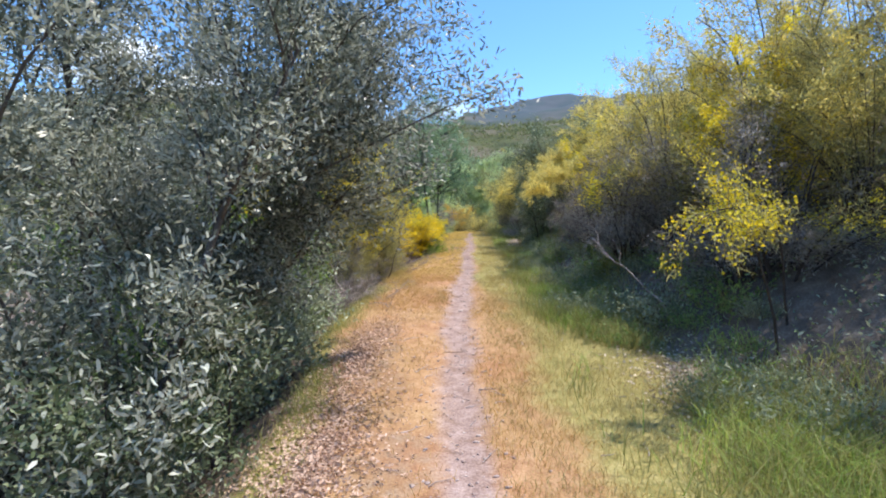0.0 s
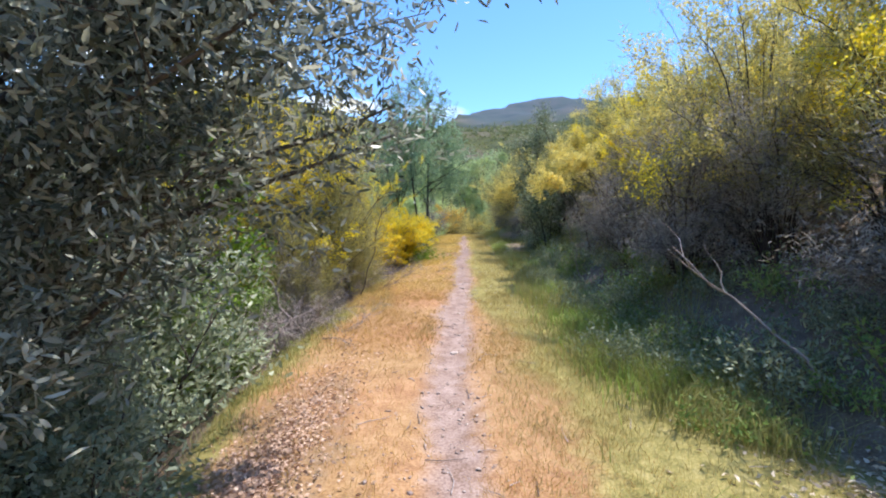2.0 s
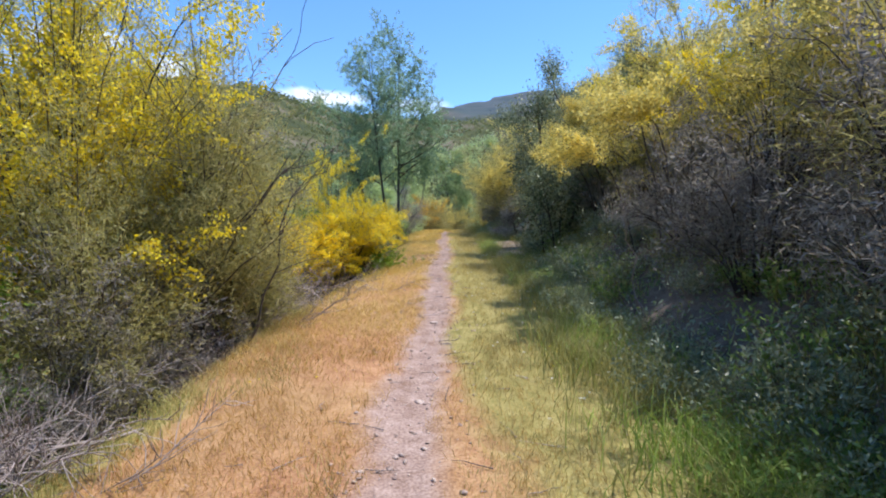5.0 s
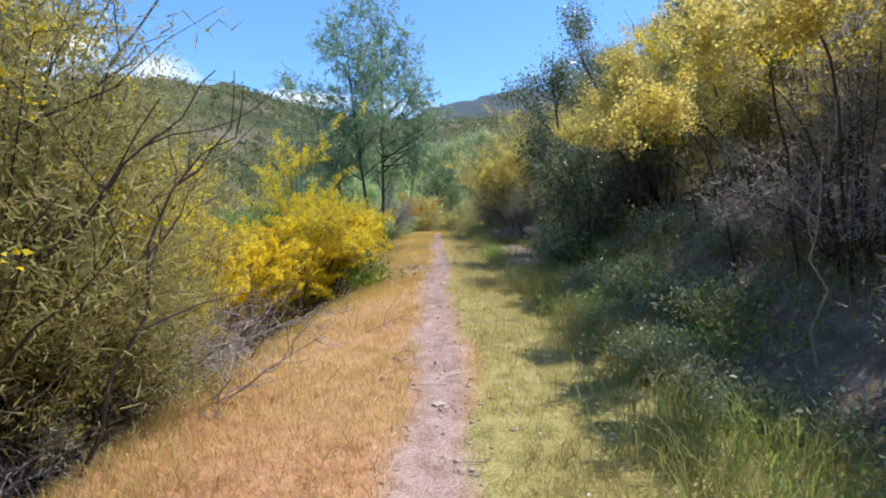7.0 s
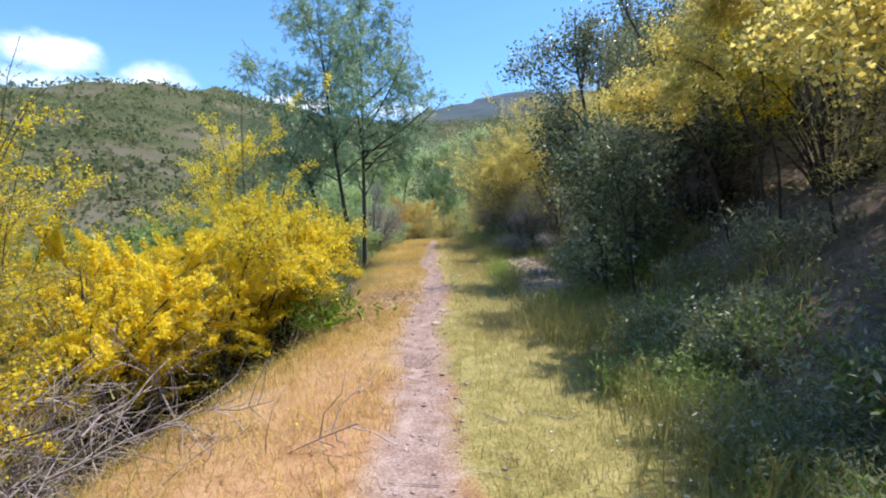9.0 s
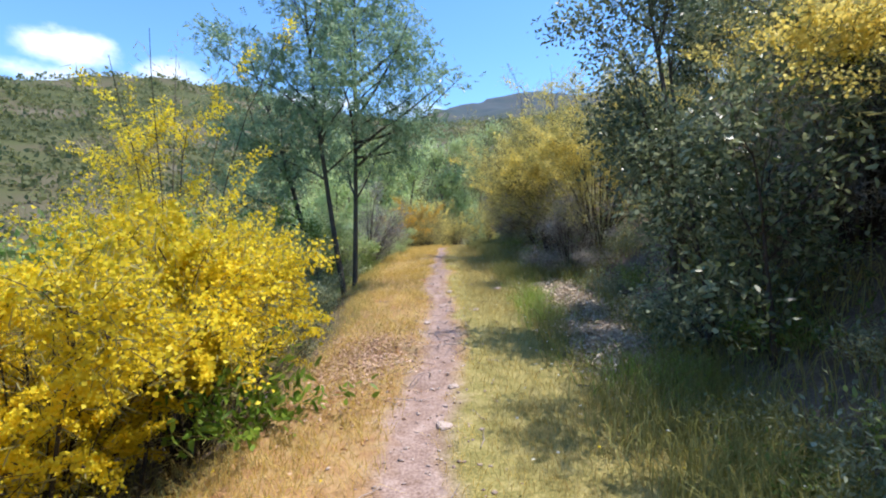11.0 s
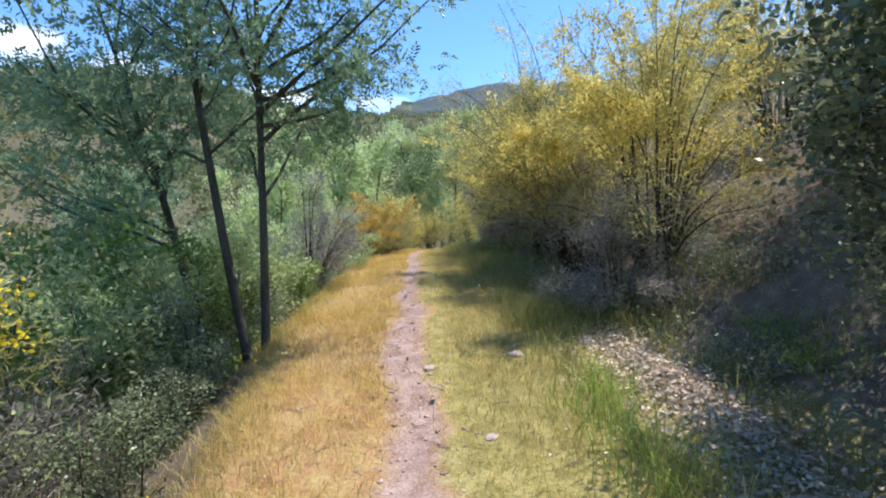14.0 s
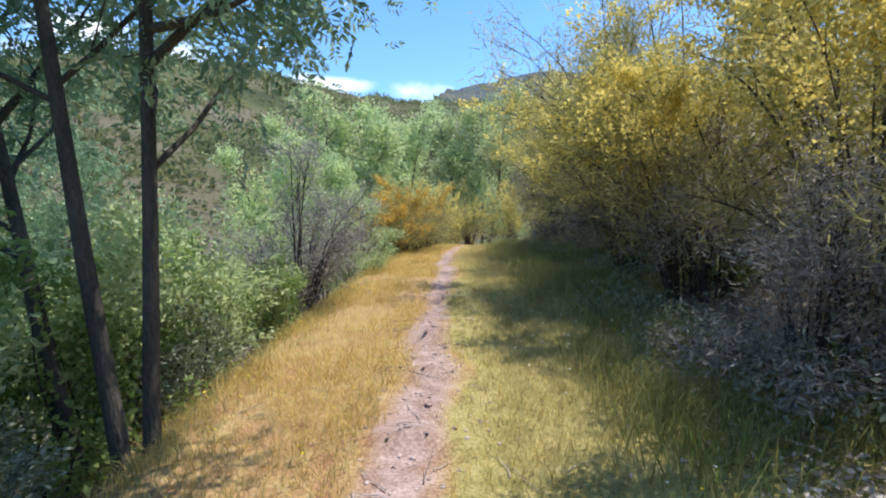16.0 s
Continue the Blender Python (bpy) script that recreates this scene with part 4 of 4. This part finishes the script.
for x, y, k, a in ((0.35, 31.2, 0.85, 70), (1.25, 33.2, 0.9, 160), (0.0, 32.4, 1.05, 250)):
    again(OB, x, y, k, a)
for i, x, y, k, a in ((0, -9.2, 24.0, 1.3, 15), (0, -6.6, 23.4, 1.1, 95), (1, -8.8, 28.0, 1.3, 185), (0, -12.5, 30.0, 1.5, 275), (1, -0.75, 24.3, 0.45, 65), (0, -0.55, 25.0, 0.4, 165), (1, 0.1, 28.2, 0.4, 215)):
    again(BR[i], x, y, k, a)
again(GB, -0.85, 23.7, 0.6, 10)
again(GB, -0.9, 22.0, 0.55, 80)
again(D1, -2.0, 13.6, 1.2, 80)

# ---- uphill bank ----
PB = [put(broom(rb, 2.7, 1.6, 15000, M_PALE, 40, 0.7, "broom with pale yellow blossom on the bank", group="bank brooms", green=5600, size=0.025, plume=0.034), 6.0, 2.6),
      put(broom(rb, 2.9, 1.7, 6500, M_PALE, 40, 0.4, "half-faded broom on the bank", group="bank brooms", green=8000, size=0.026, plume=0.034, spikes=3), 4.9, 5.5),
      put(broom(rb, 2.6, 1.7, 17000, M_FLOWER, 40, 0.65, "broom with yellow blossom on the bank", group="bank brooms", green=5000, size=0.025, plume=0.034), 4.4, 7.0)]
HB = [put(heath(rb, 1.8, 1.2, "dark grey-brown heath thicket on the bank", group="bank heaths"), 3.75, 6.1),
      put(heath(rb, 2.1, 1.1, "dark twiggy heath with dead stems on the bank", group="bank heaths"), 3.9, 8.0, 0.92)]
again(HB[0], 5.0, 4.2, 0.75, 77)
again(PB[0], 5.0, 7.2, 1.25, 15)
again(PB[1], 6.6, 5.2, 1.3, 115)
for i, x, y, k, a in ((1, 0.7, 34.4, 0.75, 80), (0, 1.5, 37.0, 0.8, 190), (1, -0.2, 33.8, 0.8, 280), (1, 3.2, 41.0, 0.9, 20), (0, 5.2, 42.0, 1.0, 100), (0, 2.4, 42.5, 0.9, 200)):
    again(PB[i], x, y, k, a)
again(HB[0], -2.05, 12.0, 0.65, 33)
again(HB[1], -2.15, 10.3, 0.55, 190)
again(HB[0], -2.2, 13.3, 0.6, 133)
again(HB[1], -2.35, 11.1, 0.95, 70)
again(HB[0], -2.5, 12.1, 1.0, 250)
put(broom(rb, 2.3, 1.9, 1900, M_FLOWER, 11, 1.0, "sparse broom arching over the grass with yellow sprays", green=1600, size=0.024), 3.95, 5.6, 0.9)
for k in range(15):
    y = 9.2 + k * 1.7
    back = 0.8 if 12.6 < y < 16.2 else 0.6 if 17 < y < 21.5 else 0.0
    if 18.5 < y < 21.8:
        continue
    if k % 4 == 3:
        again(PB[1], float(path_x(y)) + 2.9 + back, y, 0.72, rnd.uniform(0, 360))
        continue
    again(HB[k % 2], float(path_x(y)) + (2.6 if y > 21.8 else 3.15) + back + rnd.uniform(-0.2, 0.35), y, rnd.uniform(0.8, 1.15), rnd.uniform(0, 360), 0.0, rnd.uniform(0.8, 1.2))
for k in range(15):
    y = 8.7 + k * 1.8
    again(PB[(0, 1, 2, 0, 2)[k % 5] if y < 17 else (0, 2, 1)[k % 3] if y < 21 else (1, 1, 0)[k % 3]], float(path_x(y)) + (5.3 if 18.8 < y < 21.8 else 4.3 if 12.6 < y < 16.2 else 2.8 if y >= 21.8 else 3.9) + rnd.uniform(-0.2, 0.4), y, rnd.uniform(0.9, 1.15) * (1.2 if 21.8 < y < 28 else 1), rnd.uniform(0, 360))
for k in range(9):
    y = 3.5 + k * 3.0
    again(PB[rnd.randrange(3) if y < 16 else k % 2], float(path_x(y)) + 5.7 + rnd.uniform(-0.5, 0.8), y, rnd.uniform(1.0, 1.25), rnd.uniform(0, 360))
HO = put(leafy_tree(rb, "holm_oak", "dark green holm oak on the bank", [(0, 0, -0.1, -0.05), (0.3, 0.3, 0.1, 0.1), (0.3, -0.2, 0.25, -0.1)], 4.7, 1.2, M_HOLM, 0.055, 0.032, M_BARK, 25000, 15, 10, 0.16, 1.1, 0.05, reach=((0.55, (-1.0, 0.6, 3.4)),)), 3.7, 18.9)
again(HO, 4.9, 17.2, 0.75, 200)
again(HS, 3.6, 17.4, 1.0, 80)
put(leafy_tree(rb, "young_oak", "small bushy oak with thin dark stem on the bank", [(0, 0, -0.05, 0.0)], 3.6, 1.0, M_HOLM, 0.05, 0.028, M_BARK, 15000, 16, 9, 0.06, 0.9, 0.035), 5.3, 21.0)
WB = [put(weed(rb, "dusty grey-green herbs in the shade of the bank", 44, 0.42, 0.45, M_WEED, 0.043, group="bank herbs", per=30), 2.3, 4.0),
      put(weed(rb, "fresh green herbs at the bank foot", 38, 0.35, 0.4, M_BRAMBLE, 0.045, group="bank herbs"), 2.2, 6.0)]
for k in range(80):
    y = 3.2 + k * 0.34 + rnd.uniform(-0.2, 0.2)
    x = float(path_x(y) + soft_table(y, TOE_Y, TOE_S)) + rnd.uniform(-0.4, 1.3)
    if float(heap(x, y)) < 0.25:
        again(WB[0 if rnd.random() < 0.65 else 1], x, y, rnd.uniform(0.6, 1.3), rnd.uniform(0, 360))
for k in range(34):
    y = (rnd.uniform(7.0, 10.8) if k < 16 else rnd.uniform(12.6, 16.2))
    again(WB[k % 2], float(path_x(y) + soft_table(y, TOE_Y, TOE_S)) + rnd.uniform(-0.4, 0.5), y, rnd.uniform(0.7, 1.15), rnd.uniform(0, 360))
hillside_scrub(rb, 19000)
dead_branch(rb, (2.95, 11.7, height1(2.95, 11.7) - 0.05), (2.66, 11.45, 2.35), "pale forked dead branch sticking out of the thicket", 3, 0.009)
dead_branch(rb, (-1.65, 9.6, height1(-1.65, 9.6) - 0.05), (-2.3, 8.9, 1.45), "fallen grey forked branch on the trail lip", 8, 0.018)
dead_branch(rb, (-1.35, 9.9, height1(-1.35, 9.9)), (-2.1, 9.2, 0.5), "fallen grey forked branch on the trail lip", 6, 0.014)
dead_branch(rb, (2.9, 6.0, height1(2.9, 6.0) - 0.05), (2.0, 6.6, 1.3), "bare dead branch leaning out of the bank", 5, 0.013)
dead_branch(rb, (-0.55, 18.0, height1(-0.55, 18.0)), (-0.35, 18.6, 1.25), "thin bare stick leaning on the trail lip", 3, 0.008)
fy = rb.uniform(9, 26, 160)
meadow_flowers(rb, "daisies", path_x(fy) + rb.uniform(0.5, 2.0, 160), fy, 0.16, 0.012, M_WHITE, "tiny white daisies in the grass")
fy = rb.uniform(10, 26, 220)
meadow_flowers(rb, "buttercups", path_x(fy) + np.where(rb.uniform(size=220) < 0.5, rb.uniform(1.0, 2.2, 220), rb.uniform(-1.6, -0.4, 220)), fy, 0.13, 0.012, M_BUTTER, "tiny yellow flowers in the dry grass")
for bx, by, tx, ty, tz in ((-2.4, 11.5, -1.35, 11.9, 2.5), (-2.6, 12.2, -1.7, 12.7, 3.0)):
    dead_branch(rb, (bx, by, height1(bx, by) - 0.05), (tx, ty, tz), "dark bare branch arching out of the broom", 7, 0.02, M_TWIG)
undergrowth(rb, "bank_creepers", 17000, 3.5, 32, -0.1, 2.2, 0.3, 0.06, M_WEED, "dusty creeping leaves over the shaded bank")
undergrowth(rb, "bank_seedlings", 9000, 3.5, 32, -0.3, 1.6, 0.22, 0.045, M_BRAMBLE, "small green seedlings over the shaded bank")

HT = put(heath(rb, 3.7, 1.0, "tall dark heath with bare brown upper stems", shoots=54, green=16000, leaf=M_BROOM), -1.95, 12.1)
again(HT, -2.35, 10.9, 0.75, 110)
again(HT, -2.15, 13.1, 0.95, 70)
again(HT, -1.8, 12.4, 0.75, 200)
again(B1, -3.7, 12.9, 1.1, 200)
again(BR[0], -2.5, 9.4, 0.5, 40)
for bx, by, tx, ty, tz in ((-2.1, 12.0, -1.75, 12.3, 4.1), (-2.2, 12.2, -2.25, 12.5, 4.3), (-1.9, 12.2, -1.45, 12.8, 3.6), (-2.0, 11.8, -1.1, 12.6, 2.7)):
    dead_branch(rb, (bx, by, height1(bx, by) - 0.05), (tx, ty, tz), "dark bare stem rising out of the heath", 8, 0.017, M_TWIG)
for x, y, k, a in ((-1.6, 19.3, 0.8, 20), (-2.1, 20.2, 0.95, 130), (-1.5, 20.9, 0.7, 250)):
    again(HB[1], x, y, k, a)
again(D1, -1.2, 19.9, 0.7, 200)
again(B2, -2.7, 14.8, 0.8, 150)
again(B3, -3.0, 15.0, 1.15, 20)
again(B2, -4.2, 16.8, 0.95, 250)
again(B2, -1.75, 19.0, 0.85, 30)
again(ASH, -3.3, 25.6, 0.55, 200)
again(BR[1], -1.5, 23.9, 0.85, 300)
for bx, by, tx, ty, tz, n in ((3.2, 4.6, 1.85, 3.5, 1.6, 800), (3.5, 4.9, 2.5, 3.9, 1.65, 500), (3.3, 8.9, 2.5, 8.2, 2.3, 700),
                              (-1.0, 16.9, -0.15, 16.6, 1.65, 2200), (-0.9, 17.4, -0.05, 17.3, 1.9, 2200), (-1.2, 16.5, -0.5, 15.9, 1.7, 2200)):
    blossom_bough(rb, (bx, by, height1(bx, by) - 0.05), (tx, ty, tz), "arching broom bough ending in yellow blossom", n)
for bx, by, tx, ty, tz in ((3.6, 12.4, 2.6, 11.8, 3.0), (3.7, 13.0, 2.7, 12.6, 3.2), (3.6, 13.6, 2.35, 13.3, 2.75), (4.1, 14.4, 3.0, 13.6, 3.6), (4.1, 15.7, 2.9, 15.4, 3.2), (4.2, 15.2, 3.2, 15.2, 3.7),
                           (4.1, 16.4, 2.9, 16.2, 3.1), (4.4, 16.0, 3.4, 15.6, 3.9), (4.3, 22.6, 3.0, 22.0, 3.7), (4.3, 24.4, 2.9, 23.9, 3.6), (4.4, 25.4, 3.1, 25.2, 3.9)):
    blossom_bough(rb, (bx, by, height1(bx, by) - 0.05), (tx, ty, tz), "arching broom bough with pale yellow blossom", 3400, 16, M_PALE)


def stone(rng, x, y, size, label):
    """A loose angular stone, half sunk in the soil."""
    bm = bmesh.new()
    bmesh.ops.create_icosphere(bm, subdivisions=2, radius=size)
    for v in bm.verts:
        k = 1 + 0.22 * math.sin(v.co.x / size * 3 + x * 7) * math.cos(v.co.y / size * 4 + y * 5) + rng.normal() * 0.05
        v.co = Vector((v.co.x * k * 1.3, v.co.y * k, v.co.z * k * 0.55))
    me = bpy.data.meshes.new("stone")
    bm.to_mesh(me)
    bm.free()
    ob = part("stone", me, M_STONE)
    ob.matrix_basis = pose(x, y, height1(x, y) + size * 0.12, 0, 0, rng.uniform(0, 360))
    return tagged(ob, label, "stone", "stones on the trail")


for x, y, k in ((2.15, 21.6, 0.06), (1.35, 21.4, 0.045), (1.62, 20.2, 0.035), (0.95, 19.6, 0.04), (0.62, 12.4, 0.035), (0.3, 8.1, 0.04), (0.98, 16.9, 0.05), (1.1, 17.6, 0.04), (0.45, 10.2, 0.03)):
    stone(rb, x, y, k, "loose angular pinkish stone on the trail")


def fallen_twigs(rng, n):
    """Short dead twigs lying about the trail edges."""
    y = rng.uniform(2, 27, n)
    x = path_x(y) + np.where(rng.uniform(size=n) < 0.5, rng.normal(size=n) * 0.45, rng.uniform(1.3, 2.6, n))
    lines = []
    for a, b in zip(x, y):
        ang, ln = rng.uniform(0, np.pi), rng.uniform(0.08, 0.3)
        q = np.linspace(-0.5, 0.5, 4)[:, None] * np.array([[math.cos(ang), math.sin(ang)]]) * ln + np.array([[a, b]]) + rng.normal(size=(4, 2)) * 0.008
        lines.append((np.column_stack([q, height(q[:, 0], q[:, 1]) + 0.012]), 0.004, 0.0015))
    tagged(part("fallen_twigs", tubes_mesh(lines, 4), M_DEAD), "short dead twigs lying on the trail", "twigs", kind="stuff")


fallen_twigs(rb, 420)
